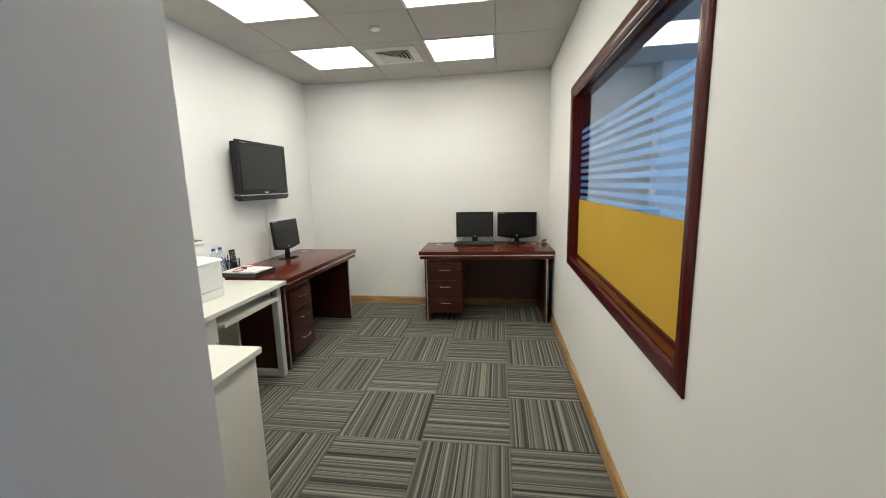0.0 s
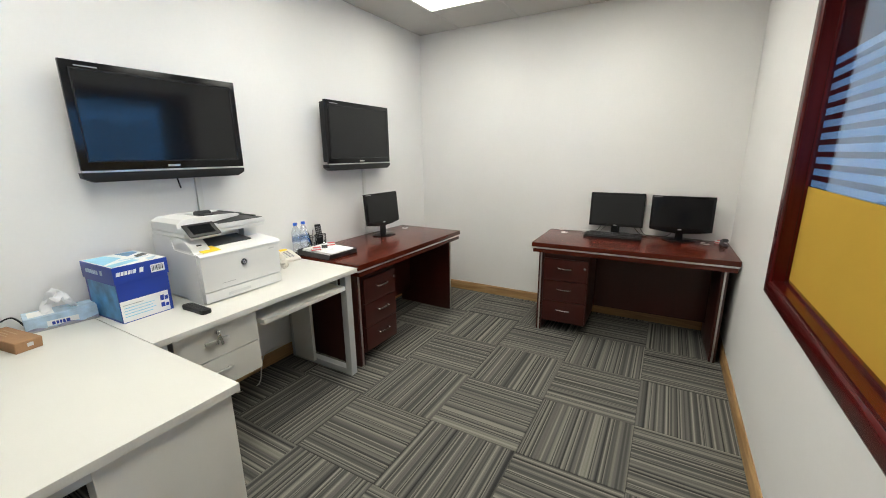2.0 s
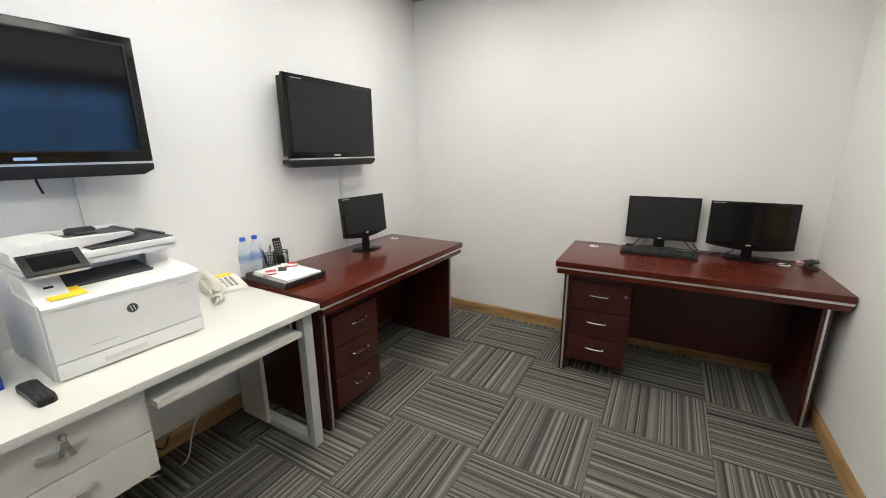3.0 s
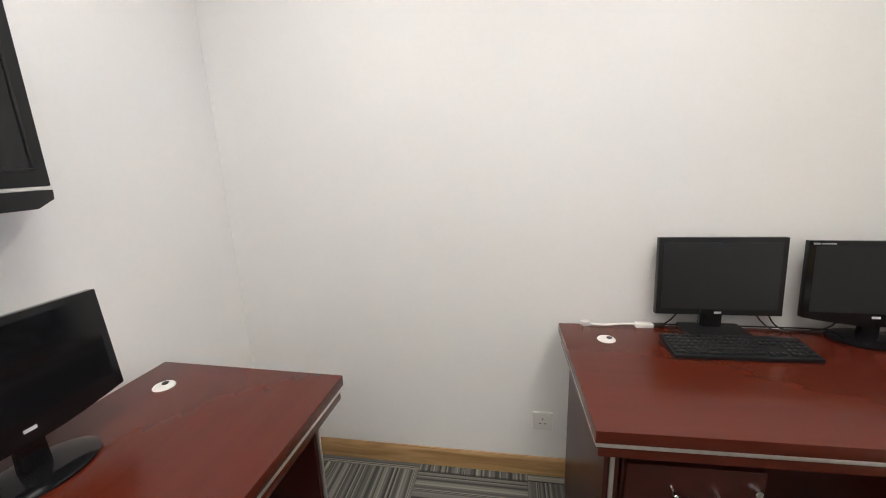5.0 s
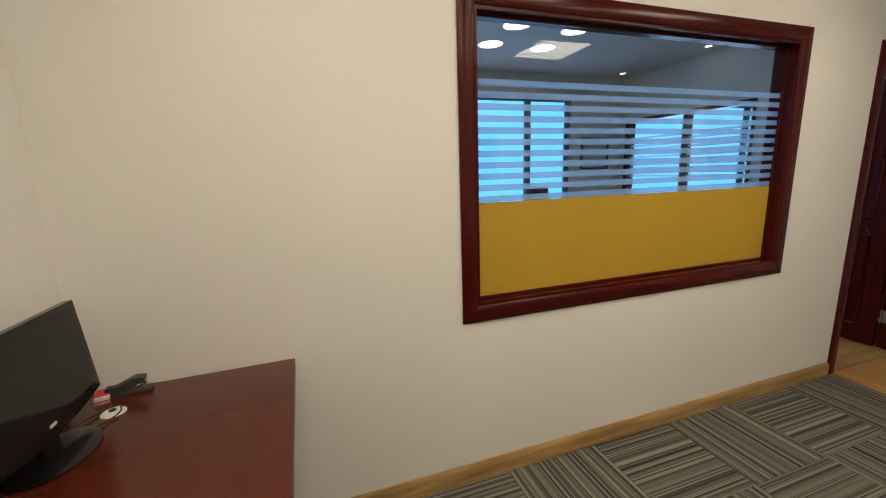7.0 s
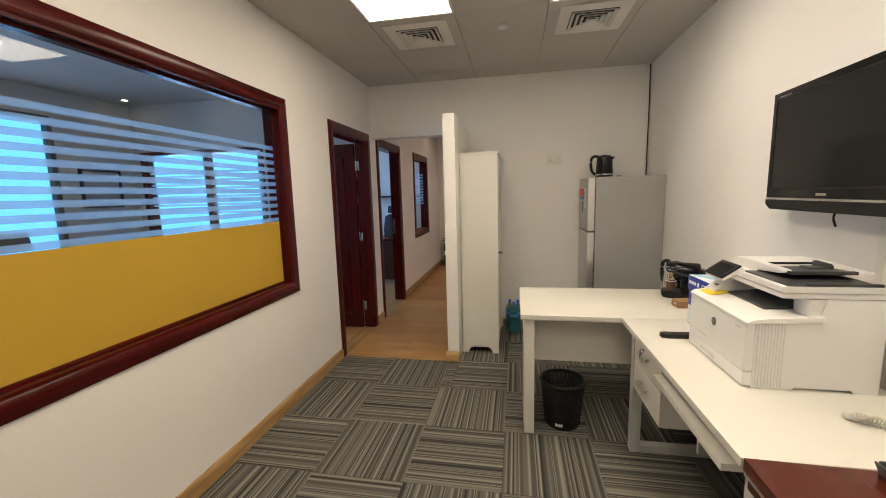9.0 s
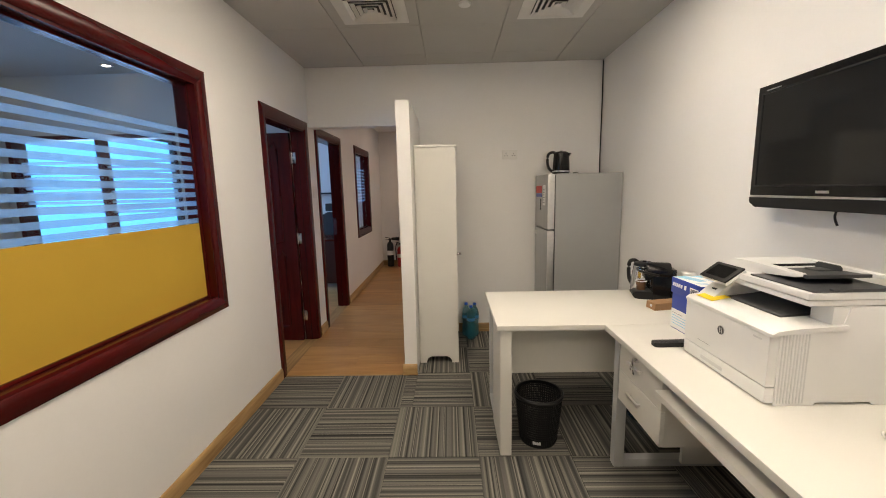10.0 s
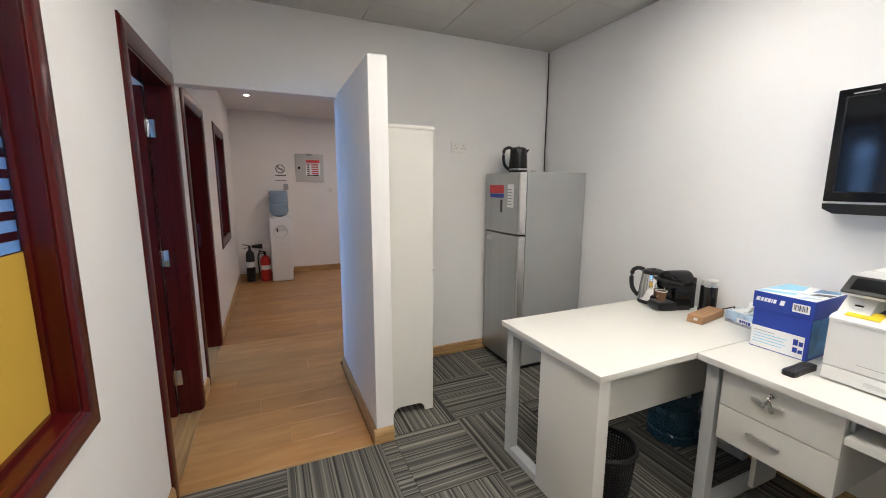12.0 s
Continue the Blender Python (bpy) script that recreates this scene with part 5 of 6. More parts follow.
# ---- coffee things ----
t = thing("coffee_machine", "compact black capsule coffee machine on the white desk", "coffee machine", (0.205, -3.498, 0.7552), 74)
part("body", box(-0.048, 0.048, -0.012, 0.092, 0.0, 0.150, 0.010, 3), BLACK_GLOSS, t)
part("barrel", moved(cyl(0.055, 0.055, -0.066, 0.072, seg=40, bev=0.012), pose(0, 0.02, 0.172, -90, 0, 0)), BLACK_GLOSS, t, "round ribbed black brewing head")
part("jaw", box(-0.046, 0.046, -0.055, 0.002, 0.128, 0.158, 0.012, 3), BLACK_GLOSS, t)
part("lever", tube([(-0.058, 0.02, 0.155), (-0.058, -0.05, 0.172), (-0.045, -0.085, 0.178), (0.045, -0.085, 0.178), (0.058, -0.05, 0.172), (0.058, 0.02, 0.155)], 0.007, 8, 4), BLACK, t)
part("tray", prism([(-0.118, 0.020), (-0.105, 0.004), (-0.08, 0.0), (0.0, 0.0), (0.0, 0.048), (-0.10, 0.048), (-0.118, 0.038)], -0.048, 0.048, "X", 0.004), BLACK, t)
part("drip_grid", box(-0.042, 0.042, -0.105, -0.008, 0.0475, 0.0505, 0.001), DARK_GREY, t)
part("spout", cyl(0.014, 0.011, 0.112, 0.14, 0, -0.03, 16), BLACK, t)
part("water_tank", box(-0.042, 0.042, 0.093, 0.120, 0.008, 0.19, 0.012, 3), clear_plastic("smoked_tank", (0.02, 0.02, 0.022), 0.1, 0.85), t)
t = thing("paper_cup", "small brown paper cup under the coffee spout", "cup", (0.266, -3.522, 0.8058))
part("cup", lathe([(0, 0), (0.024, 0), (0.0305, 0.054), (0.0315, 0.054), (0.0315, 0.057), (0.029, 0.057), (0.023, 0.004), (0, 0.004)]), CUP_TAN, t)
part("print", moved(cyl(0.006, 0.006, 0, 0.001, seg=16), pose(0.0268, 0, 0.028, 0, 83, 0)), MID_GREY, t)
part("rim", tube([(0.031 * math.cos(a * math.pi / 8), 0.031 * math.sin(a * math.pi / 8), 0.056) for a in range(17)], 0.0028, 6, 2), PAPER, t)


def kettle(label, at, turn, metal):
    t = thing("electric_kettle", label, "kettle", at, turn, "electric kettles")
    q = 1.0 if metal else 0.98
    part("base", lathe([(a * q, b) for a, b in ((0, 0), (0.078, 0), (0.08, 0.008), (0.074, 0.02), (0, 0.022))]), BLACK, t)
    part("jug", lathe([(a * q, b) for a, b in ((0, 0.022), (0.076, 0.022), (0.078, 0.03), (0.074, 0.10), (0.064 if metal else 0.070, 0.175), (0.060 if metal else 0.068, 0.188), (0, 0.19))]), CHROME if metal else BLACK_GLOSS, t, "polished steel jug" if metal else "")
    part("collar", lathe([(a * q, b) for a, b in ((0.0615, 0.18), (0.063, 0.182), (0.060, 0.198), (0.045, 0.205), (0, 0.206))]), BLACK, t)
    part("knob", lathe([(0, 0.204), (0.012, 0.204), (0.013, 0.212), (0, 0.214)], 16), BLACK, t)
    part("spout", prism([(0.045, 0.14), (0.072, 0.165), (0.088, 0.19), (0.05, 0.19)], -0.018, 0.018, "Y", 0.004), CHROME if metal else BLACK_GLOSS, t)
    part("handle", tube([(a * q, 0, b) for a, b in ((-0.055, 0.196), (-0.085, 0.203), (-0.118, 0.185), (-0.125, 0.13), (-0.115, 0.07), (-0.085, 0.035), (-0.068, 0.03))], 0.0125, 10, 4), BLACK, t)
    part("gauge", box(-0.02, 0.02, 0.068, 0.076, 0.06, 0.14, 0.003), MID_GREY if metal else LIGHT_GREY, t)
    if not metal:
        part("band", lathe([(0.0785, 0.022), (0.080, 0.024), (0.0795, 0.034), (0.078, 0.036)]), CHROME, t, "steel band")
    return t


kettle("steel kettle with a black handle on the white desk", (0.196, -3.634, 0.7552), 112, True)
kettle("black kettle with a steel band on top of the fridge", (0.437, -4.76, 1.5672), 158, False)
t = thing("milk_frother", "black milk frother jug with a steel lid", "frother", (0.062, -3.380, 0.7552))
part("base", lathe([(0, 0), (0.046, 0), (0.048, 0.01), (0.042, 0.02), (0, 0.02)]), BLACK, t)
part("jug", lathe([(0, 0.02), (0.043, 0.02), (0.043, 0.150), (0, 0.150)]), BLACK_GLOSS, t)
part("cover", lathe([(0.042, 0.152), (0.042, 0.182), (0.036, 0.190), (0, 0.192)]), SILVER, t, "bright steel lid")
part("lid_rim", lathe([(0.0425, 0.146), (0.0448, 0.148), (0.0448, 0.154), (0.0425, 0.156)]), CHROME, t)
cord("black power cord beside the coffee machine", [(0.02, -3.20, 0.762), (0.05, -3.22, 0.77), (0.07, -3.235, 0.80), (0.04, -3.25, 0.815), (0.012, -3.28, 0.80), (0.012, -3.35, 0.764)], 0.0035)
cord("black printer cord against the wall", [(0.06, -2.255, 0.80), (0.04, -2.22, 0.84), (0.02, -2.12, 0.825), (0.012, -2.06, 0.762)], 0.004)

# ---- under the white desks ----
t = thing("waste_bin", "black perforated plastic waste bin", "bin", (0.968, -3.215, 0.0045))
n = 60
for k in range(n):
    a = 2 * math.pi * k / n
    c, si = math.cos(a), math.sin(a)
    part("slat", tube([(0.104 * c, 0.104 * si, 0.01), (0.131 * c, 0.131 * si, 0.285)], 0.0036, 5, 1), BLACK, t)
for k in range(16):
    z = 0.045 + 0.0145 * k
    rr = 0.104 + (z / 0.285) * 0.027
    part("ring", lathe([(rr - 0.002, z), (rr + 0.0028, z), (rr + 0.0028, z + 0.0055), (rr - 0.002, z + 0.0055), (rr - 0.002, z)], 36), BLACK, t)
part("solid_foot", lathe([(0, 0.0), (0.104, 0.0), (0.110, 0.05), (0.106, 0.05), (0.100, 0.006), (0, 0.006)], 36), BLACK, t)
part("rim", lathe([(0.127, 0.272), (0.137, 0.272), (0.141, 0.284), (0.136, 0.293), (0.127, 0.293), (0.127, 0.272)], 36), BLACK, t)
part("label", moved(box(-0.022, 0.022, -0.0008, 0.0008, -0.01, 0.01, 0.0005, 1), pose(0.03, 0.1045, 0.035, 6, 0, -16)), LIGHT_GREY, t)


def water_jug(parent, z, r, h, material, flip=False):
    prof = [(0, 0.0), (r * 0.85, 0.0), (r, 0.02), (r, 0.06), (r * 0.94, 0.07), (r * 0.94, 0.08), (r, 0.09), (r, h * 0.42), (r * 0.94, h * 0.45), (r * 0.94, h * 0.48), (r, h * 0.51), (r, h * 0.75), (r * 0.8, h * 0.88), (r * 0.25, h * 0.95), (r * 0.22, h)]
    if flip:
        prof = [(a, h - b) for a, b in prof]
    return part("jug", lathe([(a, b + z) for a, b in prof]), material, parent)


t = thing("water_jug", "large blue water cooler jug under the desk", "jug", (0.222, -3.405, 0.0045))
water_jug(t, 0, 0.135, 0.46, JUG_BLUE)
part("cap", cyl(0.033, 0.031, 0.455, 0.475, seg=18, bev=0.003), BLUE_CAP, t)
part("label_bars", moved(join(*[box(-0.05 + 0.028 * k, -0.03 + 0.028 * k, -0.0008, 0.0008, -0.012, 0.012) for k in range(4)]), pose(0.10, 0.095, 0.33, 0, 0, -46)), MID_GREY, t)
cord("black cable hanging behind the keyboard shelf", [(0.12, -2.50, 0.62), (0.10, -2.47, 0.40), (0.06, -2.42, 0.22), (0.10, -2.36, 0.10), (0.04, -2.30, 0.10)], 0.004)
cord("pale cable drooping to the floor under the desk", [(0.03, -2.02, 0.12), (0.05, -2.15, 0.13), (0.10, -2.22, 0.10), (0.16, -2.30, 0.006), (0.12, -2.42, 0.006), (0.05, -2.46, 0.05), (0.02, -2.42, 0.12)], 0.004, CREAM)

# ---- fridge corner ----
fy0, fy1 = -4.955, -4.445
t = thing("refrigerator", "silver grey two-door refrigerator in the corner", "refrigerator", (0, 0, 0))
part("cabinet", box(0.006, 0.565, fy0, fy1, 0.045, 1.567, 0.006), FRIDGE_SIDE, t)
part("plinth", box(0.06, 0.54, fy0 + 0.02, fy1 - 0.02, 0.012, 0.045), BLACK, t)
for a in (fy0 + 0.05, fy1 - 0.05):
    part("foot", cyl(0.018, 0.02, 0.0, 0.014, 0.5, a, 14), BLACK, t)
for z0, z1, nm in ((0.05, 1.085, "lower_door"), (1.097, 1.564, "upper_door")):
    n = 8
    front = [(0.572, fy1), (0.618, fy1)] + [(0.628 + 0.006 * math.sin(math.pi * (k + 0.5) / n), fy1 + (fy0 - fy1) * (k + 0.5) / n) for k in range(n)] + [(0.622, fy0), (0.572, fy0)]
    dr = part(nm, prism(front, z0, z1, "Z", 0.004), FRIDGE_DOOR, t)
    part("handle_strip", box(0.574, 0.630, fy1 - 0.012, fy1 + 0.006, z0 + 0.002, z1 - 0.002, 0.005), SILVER, dr, "bright vertical grip strip")
part("door_gasket", box(0.565, 0.5725, fy0 + 0.01, fy1 - 0.01, 0.06, 1.555), BLACK, t)
part("lock", moved(box(-0.008, 0.008, -0.03, 0.03, -0.018, 0.018, 0.003), pose(0.632, fy0 + 0.09, 1.035)), SILVER, t)
for nm, y0, y1, z0, z1, mm in (("sticker", fy0 + 0.09, fy0 + 0.30, 1.405, 1.470, RED_PRINT), ("sticker", fy0 + 0.10, fy0 + 0.30, 1.370, 1.402, BLUE_CARD), ("energy_label", fy1 - 0.155, fy1 - 0.075, 1.30, 1.475, PAPER), ("magnet", fy0 + 0.255, fy0 + 0.285, 1.255, 1.355, DARK_GREY)):
    bulge = 0.628 + 0.006 * math.sin(math.pi * ((y0 + y1) / 2 - fy0) / (fy1 - fy0))
    part(nm, box(bulge, bulge + 0.004, y0, y1, z0, z1, 0.001, 1), mm, t)
for k in range(6):
    part("energy_label_line", box(0.6355, 0.6395, fy1 - 0.148, fy1 - 0.09 - 0.008 * (k % 2), 1.32 + 0.022 * k, 1.328 + 0.022 * k), MID_GREY, t)
t = thing("plug", "small black plug lying on the fridge", "plug", (0.315, -4.72, 1.5672), 30)
part("body", box(-0.02, 0.02, -0.014, 0.014, 0, 0.016, 0.003), BLACK, t)
part("pin", box(-0.035, -0.02, -0.003, 0.003, 0.004, 0.01), CHROME, t)
cord("black cable down the wall corner behind the fridge", [(0.012, -4.965, 2.61), (0.010, -4.964, 2.2), (0.012, -4.965, 1.8), (0.012, -4.962, 1.55), (0.012, -4.964, 1.0), (0.012, -4.964, 0.3)], 0.005)


def socket_plate(label, m, double):
    t = thing("wall_socket", label, "socket")
    t.matrix_basis = m
    w = 0.073 if double else 0.043
    part("plate", box(-w, w, -0.009, 0.0, -0.043, 0.043, 0.003), PLATE, t)
    for c in ((-0.036, 0.036) if double else (0.0,)):
        for dx, dz, a, b in ((0.0, 0.012, 0.002, 0.005), (-0.011, -0.010, 0.005, 0.002), (0.011, -0.010, 0.005, 0.002)):
            part("slot", box(c + dx - a / 1, c + dx + a / 1, -0.0096, -0.0088, dz - b, dz + b), BLACK, t)
        part("switch", box(c + (0.018 if c <= 0 else -0.026), c + (0.026 if c <= 0 else -0.018), -0.012, -0.0085, 0.018, 0.034, 0.001), PRINTER_WHITE, t)
    return t


socket_plate("white double wall socket above the fridge", pose(0.873, S, 1.775, 0, 0, 180), True)
socket_plate("white wall socket low beside the desk", pose(1.386, 0.0, 0.280), False)

t = thing("cabinet", "tall narrow cream white cabinet standing behind the partition", "cabinet", (0, 0, 0))
cx0, cx1, cy0, cy1, ch = 1.408, 1.735, -4.955, -4.238, 1.805
arch = [(cx0, 0.0), (cx0 + 0.055, 0.0)] + [(cx0 + 0.055 + 0.05 * (1 - math.cos(math.pi / 2 * k / 6)), 0.06 * math.sin(math.pi / 2 * k / 6)) for k in range(7)]
arch += [(cx1 - 0.055 - 0.05 * (1 - math.cos(math.pi / 2 * k / 6)), 0.06 * math.sin(math.pi / 2 * k / 6)) for k in range(6, -1, -1)] + [(cx1 - 0.055, 0.0), (cx1, 0.0), (cx1, ch - 0.02), (cx0, ch - 0.02)]
part("side_panel", prism(arch, cy1 - 0.018, cy1, "Y"), WHITE_LAM, t)
part("side_panel", prism(arch, cy0, cy0 + 0.018, "Y"), WHITE_LAM, t)
part("back_panel", box(cx1 - 0.012, cx1, cy0 + 0.018, cy1 - 0.018, 0.07, ch - 0.02), WHITE_LAM, t)
part("bottom", box(cx0 + 0.018, cx1 - 0.012, cy0 + 0.018, cy1 - 0.018, 0.07, 0.088), WHITE_LAM, t)
part("top", box(cx0 - 0.006, cx1, cy0, cy1 + 0.006, ch - 0.02, ch, 0.003), WHITE_LAM, t)
dr = part("door", box(cx0, cx0 + 0.017, cy0 + 0.02, cy1 - 0.02, 0.075, ch - 0.024, 0.002), WHITE_LAM, t)
part("lock", join(moved(cyl(0.011, 0.010, 0, 0.014, seg=16), pose(cx0, cy1 - 0.06, 0.93, 0, -90, 0)), box(cx0 - 0.034, cx0 - 0.014, cy1 - 0.062, cy1 - 0.058, 0.92, 0.94, 0.001)), CHROME, dr, "door lock with a key")
for bx, by in ((1.318, -4.86), (1.235, -4.85), (1.275, -4.765)):
    t = thing("large_water_bottle", "tall teal plastic water bottle on the carpet", "bottle", (bx, by, 0.0065), 0, "large teal bottles")
    part("bottle", lathe([(0, 0.003), (0.034, 0.0), (0.041, 0.01), (0.041, 0.10), (0.036, 0.13), (0.036, 0.15), (0.041, 0.175), (0.041, 0.24), (0.030, 0.275), (0.015, 0.30), (0.014, 0.318)]), BOTTLE_TEAL, t)
    part("label", lathe([(0.0414, 0.185), (0.0414, 0.215)]), TEAL_CARD, t)
    part("cap", cyl(0.017, 0.016, 0.315, 0.335, seg=18, bev=0.002), BLUE_CAP, t)

# ---- corridor ----
t = thing("light_switch", "white light switch beside the door frame", "switch", (W, -5.02, 1.46))
part("plate", box(-0.009, 0.0, -0.043, 0.043, -0.06, 0.06, 0.003), PLATE, t)
part("rocker", box(-0.013, -0.0085, -0.012, 0.012, -0.02, 0.02, 0.002), PRINTER_WHITE, t)


def extinguisher(label, at, material, h, r, horn):
    t = thing("fire_extinguisher", label, "extinguisher", at, 0, "fire extinguishers")
    part("cylinder", lathe([(0, 0), (r * 0.95, 0), (r, 0.012), (r, h * 0.8), (r * 0.85, h * 0.9), (r * 0.35, h * 0.97), (r * 0.3, h)]), material, t)
    part("label", lathe([(r + 0.0008, h * 0.45), (r + 0.0008, h * 0.62)]), PAPER, t)
    part("valve", join(cyl(0.018, 0.016, h, h + 0.05, seg=14), moved(box(-0.012, 0.10, -0.008, 0.008, 0, 0.012, 0.002), pose(0, 0, h + 0.045, 0, -14, 0)), moved(box(-0.012, 0.09, -0.008, 0.008, 0, 0.01, 0.002), pose(0, 0, h + 0.02, 0, 4, 0))), BLACK, t)
    if horn:
        part("horn", moved(cyl(0.022, 0.038, 0.0, 0.15, seg=18), pose(-0.03, 0.0, h + 0.04, 0, -92, 0)), BLACK, t)
    else:
        part("hose", tube([(0.0, 0, h + 0.03), (0.06, 0.0, h + 0.06), (0.10, 0.0, h - 0.02), (0.095, 0.01, h * 0.5), (0.09, 0.01, h * 0.3)], 0.011, 8, 4), BLACK, t)
    return t


extinguisher("black carbon dioxide fire extinguisher with a horn on the floor", (2.64, -8.60, 0.0005), BLACK, 0.50, 0.062, True)
extinguisher("red fire extinguisher with a hose on the floor", (2.43, -8.58, 0.0005), RED, 0.40, 0.075, False)
t = thing("water_dispenser", "white floor water dispenser with a blue jug", "dispenser", (2.19, -8.58, 0.0005))
part("body", prism([(-0.15, 0.0), (0.15, 0.0), (0.15, 0.96), (-0.15, 0.96)], -0.14, 0.15, "Y", 0.02), PRINTER_WHITE, t)
part("front_panel", box(-0.125, 0.125, 0.150, 0.156, 0.03, 0.53, 0.004), PLATE, t)
part("tap_recess", moved(lathe([(0.0, 0.001), (0.088, 0.001), (0.095, 0.007), (0.101, 0.007), (0.103, 0.0)], 28), pose(0, 0.151, 0.77, -90, 0, 0)), LIGHT_GREY, t)
part("recess_apron", box(-0.095, 0.095, 0.1495, 0.1545, 0.58, 0.77, 0.003), PRINTER_WHITE, t)
part("tap", join(cyl(0.010, 0.010, 0.765, 0.81, 0.045, 0.172, 12), box(0.033, 0.057, 0.15, 0.186, 0.80, 0.822, 0.003)), DARK_GREY, t)
part("collar", cyl(0.13, 0.115, 0.95, 0.985, seg=28, bev=0.004), PRINTER_WHITE, t)
water_jug(t, 0.965, 0.135, 0.42, JUG_PALE, True)
cord("grey cable on the floor beside the dispenser", [(2.34, -8.62, 0.02), (2.40, -8.66, 0.03), (2.34, -8.70, 0.10), (2.30, -8.72, 0.14)], 0.005, DARK_GREY)
t = thing("notice", "white no smoking notice on the wall", "sign", (2.135, -8.7495, 1.66))
part("sheet", box(-0.095, 0.095, 0.0, 0.0015, -0.06, 0.15, 0.0005, 1), PAPER, t)
ring_pts = [(0.062 * math.cos(a * math.pi / 10), 0.003, 0.06 + 0.062 * math.sin(a * math.pi / 10)) for a in range(21)]
part("ring", tube(ring_pts, 0.007, 6, 1), DARK_GREY, t)
part("bar", moved(box(-0.058, 0.058, 0.0015, 0.004, -0.006, 0.006), pose(0, 0, 0.06, 0, -40, 0)), DARK_GREY, t)
part("cigarette", box(-0.04, 0.04, 0.0015, 0.003, 0.054, 0.066), DARK_GREY, t)
part("text_bar", box(-0.08, 0.08, 0.0015, 0.0022, -0.045, -0.03), DARK_GREY, t)
t = thing("notice", "small white paper notice on the wall", "sign", (2.135, -8.7495, 1.54))
part("sheet", box(-0.10, 0.10, 0.0, 0.0015, -0.03, 0.03, 0.0005, 1), PAPER, t)
part("text_bar", box(-0.085, 0.085, 0.0015, 0.0022, -0.008, 0.012), MID_GREY, t)
t = thing("light_switch", "small white switch on the corridor wall", "switch", (2.065, -8.75, 1.44))
part("plate", box(-0.035, 0.035, 0.0, 0.01, -0.05, 0.05, 0.003), MID_GREY, t)
t = thing("distribution_board", "grey metal electrical panel with a red warning sheet", "panel", (1.668, -9.05, 1.755))
part("frame", box(-0.225, 0.225, 0.0, 0.018, -0.23, 0.23, 0.003), GREY_STEEL, t)
part("door", box(-0.195, 0.195, 0.018, 0.026, -0.20, 0.20, 0.003), GREY_STEEL, t)
part("latch", box(0.15, 0.185, 0.026, 0.034, -0.02, 0.02, 0.003), BLACK, t)
part("lock", box(-0.04, 0.04, 0.018, 0.030, 0.207, 0.222, 0.002), BLACK, t)
sh = part("warning_sheet", box(-0.165, 0.06, 0.026, 0.0275, -0.135, 0.135), PAPER, t, "white warning sheet with a red heading")
part("heading", box(-0.162, 0.057, 0.0275, 0.0285, 0.085, 0.132), RED_PRINT, sh)
for k in range(5):
    part("red_line", box(-0.14, -0.03, 0.0275, 0.0283, -0.10 + 0.036 * k, -0.082 + 0.036 * k), RED_PRINT, sh)
    part("black_mark", box(0.005, 0.04, 0.0275, 0.0283, -0.105 + 0.036 * k, -0.085 + 0.036 * k), DARK_GREY, sh)
part("footer", box(-0.15, 0.045, 0.0275, 0.0285, -0.13, -0.113), DARK_GREY, sh)
socket_plate("white double switch plate on the corridor wall", pose(1.33, -9.05, 1.40, 0, 0, 180), False)

# ---- what shows in the offices ----


def office_chair(at, turn, label):
    t = thing("office_chair", label, "chair", at, turn, "office chairs")
    part("seat", box(-0.24, 0.24, -0.23, 0.23, 0.44, 0.51, 0.03), BLACK, t)
    part("backrest", moved(prism([(-0.20, 0.0), (0.20, 0.0), (0.23, 0.25), (0.20, 0.50), (0.1, 0.55), (-0.1, 0.55), (-0.20, 0.50), (-0.23, 0.25)], -0.02, 0.02, "Y", 0.01), pose(0, 0.24, 0.56, -8, 0, 0)), BLACK, t)
    part("headrest", moved(box(-0.14, 0.14, -0.03, 0.03, 0, 0.14, 0.025), pose(0, 0.30, 1.12, -8, 0, 0)), BLACK, t)
    part("post", cyl(0.028, 0.028, 0.10, 0.44, seg=16), CHROME, t)
    part("spine", box(-0.025, 0.025, 0.20, 0.24, 0.46, 0.75, 0.006), BLACK, t)
    for k in range(5):
        a = k * 72
        leg = part("leg", moved(prism([(0.0, 0.08), (0.30, 0.055), (0.30, 0.075), (0.0, 0.12)], -0.02, 0.02, "Y", 0.004), pose(0, 0, 0, 0, 0, a)), BLACK, t)
        part("castor", moved(cyl(0.028, 0.028, -0.02, 0.02, seg=14), pose(0.29 * math.cos(radians(a)), 0.29 * math.sin(radians(a)), 0.028, 90, 0, a)), BLACK, leg)
    for sx in (-0.27, 0.27):
        part("armrest", join(box(sx - 0.03, sx + 0.03, -0.15, 0.12, 0.66, 0.69, 0.01), box(sx - 0.015, sx + 0.015, -0.02, 0.02, 0.47, 0.66, 0.004)), BLACK, t)
    return t


office_chair((3.57, -7.84, 0), 180, "black office chair with a headrest behind the far office desk")
office_chair((4.55, -3.1, 0), -70, "black office chair in the neighbouring office")
t = thing("office_table", "dark office desk in the far office", "desk", (3.96, -7.26, 0))
part("tabletop", box(-0.8, 0.8, -0.32, 0.32, 0.72, 0.75, 0.004), DESK, t)
for a in (-0.78, 0.74):
    part("side_panel", box(a, a + 0.04, -0.30, 0.30, 0, 0.72, 0.002), DESK_Z_SHADED, t)
part("modesty_panel", box(-0.74, 0.74, 0.27, 0.29, 0.06, 0.72), DESK_Z_SHADED, t)
t = thing("wall_shelf", "dark narrow shelf board on the far office wall", "shelf", (3.9, -8.75, 1.42))
part("board", box(-0.75, 0.75, 0.0, 0.20, 0.0, 0.035, 0.003), BLACK, t)
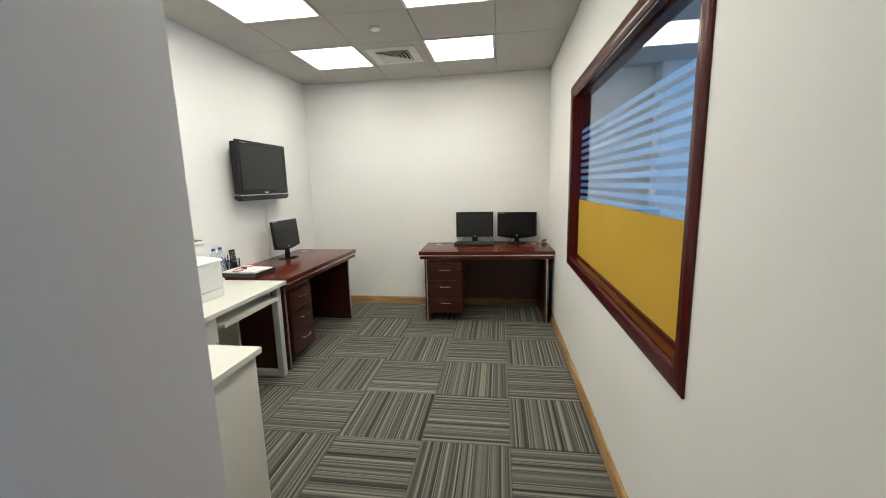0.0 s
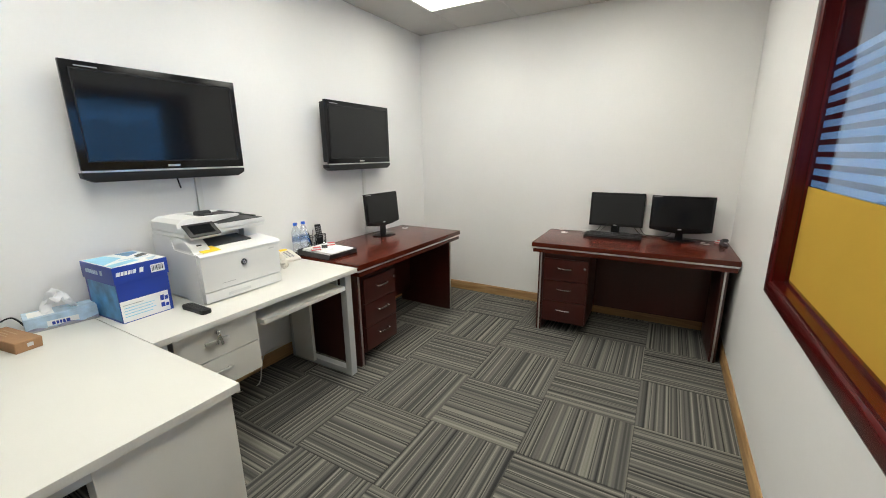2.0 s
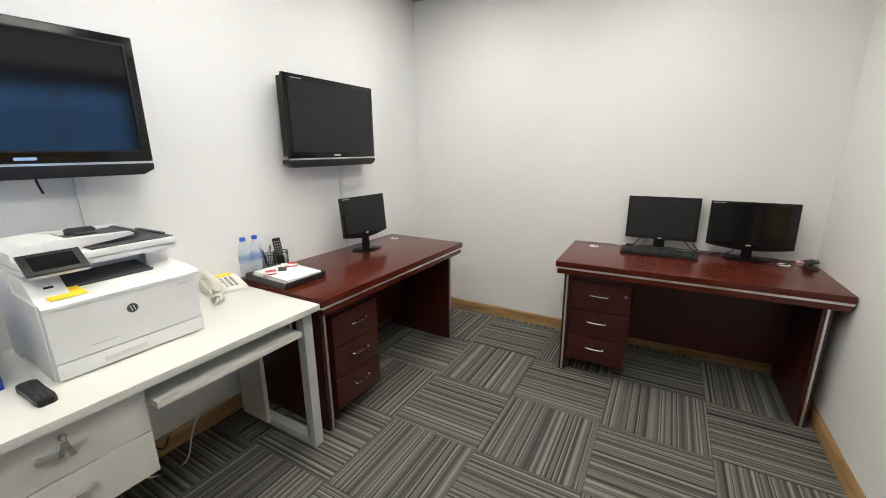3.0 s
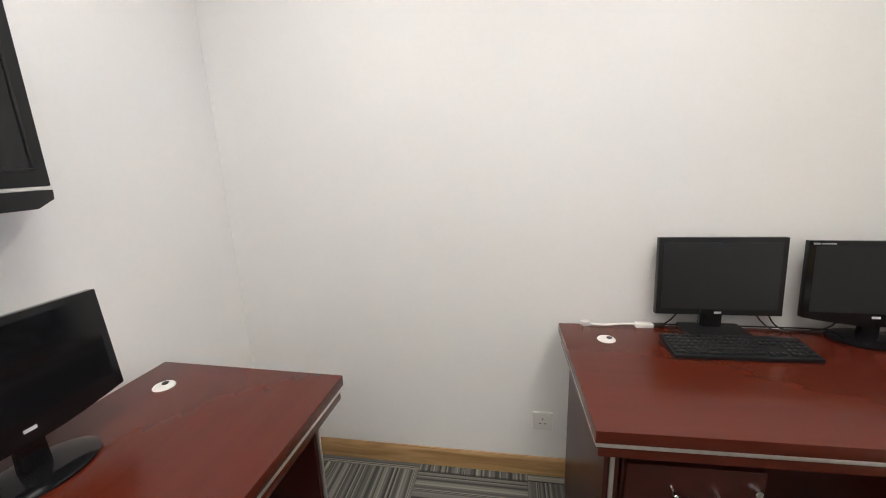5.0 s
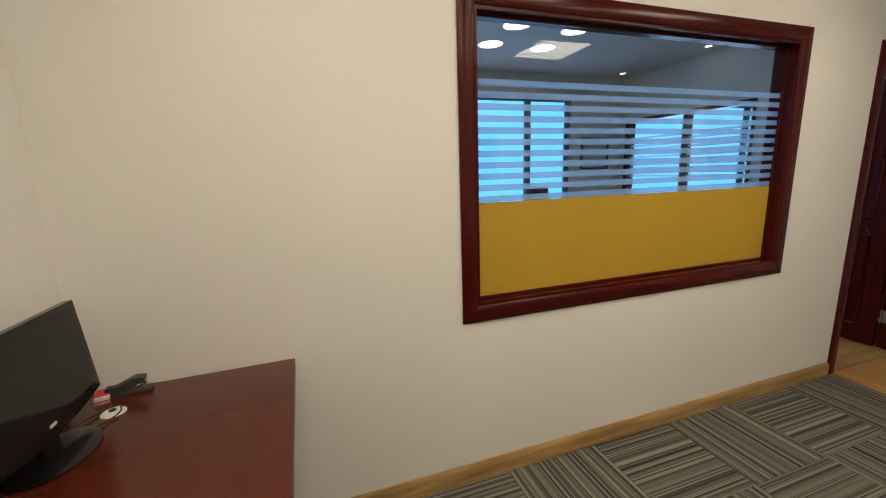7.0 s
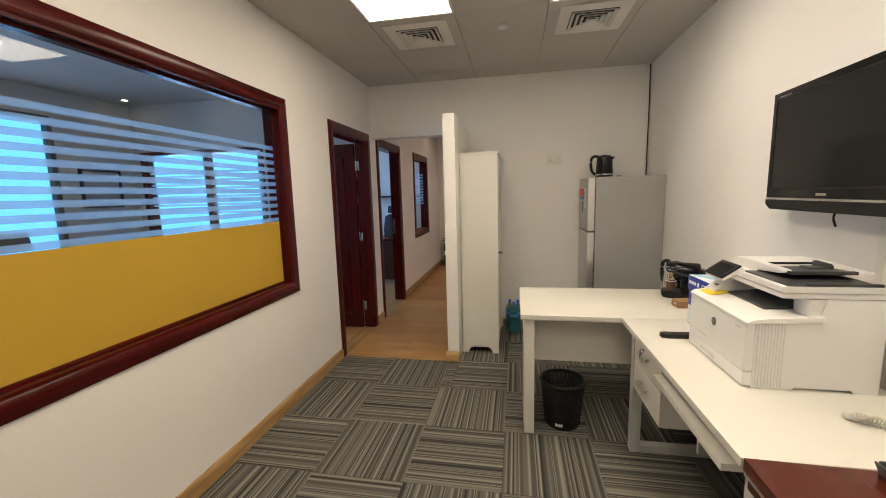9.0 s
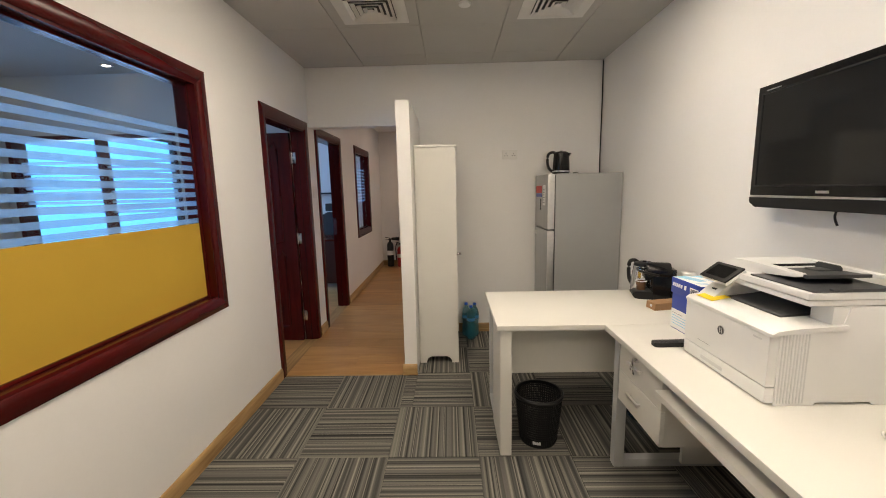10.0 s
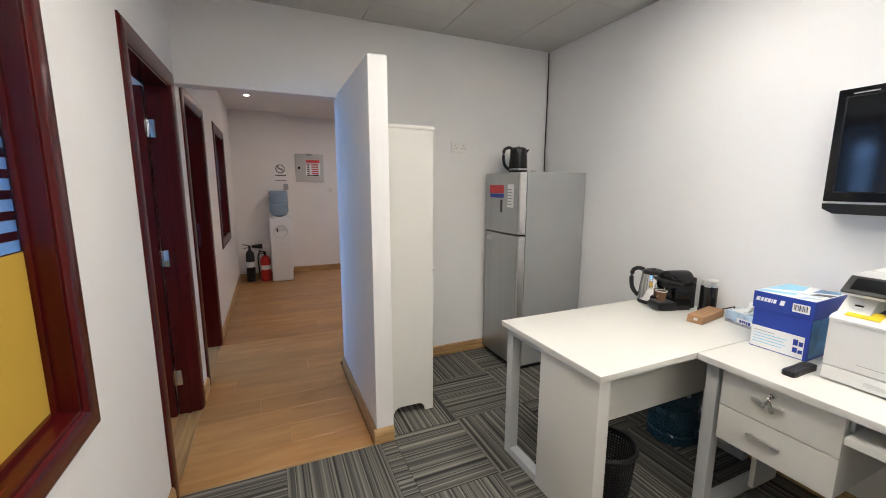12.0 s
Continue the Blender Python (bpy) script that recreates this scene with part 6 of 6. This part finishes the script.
for a in (-0.6, 0.6):
    part("bracket", prism([(0.0, 0.0), (0.16, 0.0), (0.0, -0.12)], a - 0.01, a + 0.01, "X"), BLACK, t)
t = thing("office_table", "dark office desk below the windows", "desk", (5.1, -2.6, 0))
part("tabletop", box(-0.4, 0.4, -0.9, 0.9, 0.72, 0.75, 0.004), DESK_Y, t)
for a in (-0.88, 0.84):
    part("side_panel", box(-0.36, 0.36, a, a + 0.04, 0, 0.72, 0.002), DESK_Z_SHADED, t)
t = thing("wall_picture", "dark framed certificate on the office wall", "picture", (5.75, -4.42, 1.62))
for a, b, c, d in ((-0.22, 0.22, -0.21, -0.18), (-0.22, 0.22, 0.18, 0.21), (-0.22, -0.19, -0.18, 0.18), (0.19, 0.22, -0.18, 0.18)):
    part("frame", box(-0.02, 0.0, a, b, c, d, 0.003), BLACK, t)
part("sheet", box(-0.010, -0.002, -0.19, 0.19, -0.18, 0.18), MID_GREY, t)
t = thing("wall_board", "grey brown pin board on the office end wall", "board", (4.85, 0.0, 1.55))
part("board", box(-0.5, 0.5, -0.02, -0.0005, -0.45, 0.35, 0.003), DARK_GREY, t)

# ---- floors: wooden planks and carpet tiles ----
floor_hall = structure("floor_hall", join(box(1.84, W, S - 0.12, -4.045, -0.1, -0.014), box(-0.5, W, -9.05, S - 0.12, -0.1, -0.014)), BACKING, "oak laminate plank floor in the corridor", "floor")
structure("floor_threshold", prism([(-4.045, -0.012), (-4.020, -0.012), (-4.020, 0.004), (-4.026, 0.007), (-4.038, 0.0065), (-4.045, 0.002)], 1.858, W, "X"), OAK_TRIM_X, "thin oak edge strip between wood and carpet", "trim")
plank_mesh = {}
pw, pl = 0.192, 1.21
row = 0
y = -4.046
while y > -9.05:
    yb = max(y - pw, -9.05)
    lo = 1.858 if y > S - 0.12 else -0.5
    x = W - ((row * 0.43) % 1.0) * pl
    edges = [W]
    while x > lo:
        if x < W - 0.05:
            edges.append(x)
        x -= pl
    edges.append(lo)
    for a, b in zip(edges, edges[1:]):
        if a - b < 0.03:
            continue
        key = (round(a - b, 3), round(y - yb, 3))
        if key not in plank_mesh:
            plank_mesh[key] = finish(box(-key[0] / 2 + 0.0006, key[0] / 2 - 0.0006, -key[1] / 2 + 0.0006, key[1] / 2 - 0.0006, -0.012, 0.0, 0.0012, 1), "plank", OAK)
        ob = new("plank", plank_mesh[key])
        ob.parent = floor_hall
        ob.matrix_basis = pose((a + b) / 2, (y + yb) / 2, 0)
    y, row = yb, row + 1

floor = structure("floor", join(box(0.0, W, -4.02, 0.0, -0.1, -0.003), box(0.0, 1.74, S, -4.02, -0.1, -0.003)), BACKING, "striped grey carpet tiles laid in a checkerboard", "floor")
tile_mesh = {}
GX, GY = 1.3235, -1.554
for i in range(-4, 4):
    for j in range(-5, 8):
        xa, xb = max(GX + 0.5 * i, 0.0), min(GX + 0.5 * (i + 1), W)
        yb, ya = min(GY - 0.5 * j, 0.0), max(GY - 0.5 * (j + 1), S)
        if ya < -4.02:
            if xa >= 1.70:
                ya = max(ya, -4.02)
        if xb - xa < 0.02 or yb - ya < 0.02:
            continue
        cells = [(xa, xb, ya, yb)]
        if xb > 1.74 and ya < -4.02:
            cells = [(xa, min(xb, 1.74), ya, yb)] if xa < 1.74 else []
            if yb > -4.02:
                cells.append((max(xa, 1.74), xb, -4.02, yb))
        for xa2, xb2, ya2, yb2 in cells:
            if xb2 - xa2 < 0.015 or yb2 - ya2 < 0.015:
                continue
            along_y = (i + j) % 2 == 1
            w, l = (yb2 - ya2, xb2 - xa2) if along_y else (xb2 - xa2, yb2 - ya2)
            key = (round(w, 3), round(l, 3))
            if key not in tile_mesh:
                tile_mesh[key] = finish(box(-w / 2 + 0.0009, w / 2 - 0.0009, -l / 2 + 0.0009, l / 2 - 0.0009, -0.003, 0.004, 0.0015, 1), "carpet_tile", CARPET)
            ob = new("carpet_tile", tile_mesh[key])
            ob.parent = floor
            ob.matrix_basis = pose((xa2 + xb2) / 2, (ya2 + yb2) / 2, 0, 0, 0, 90 if along_y else 0)
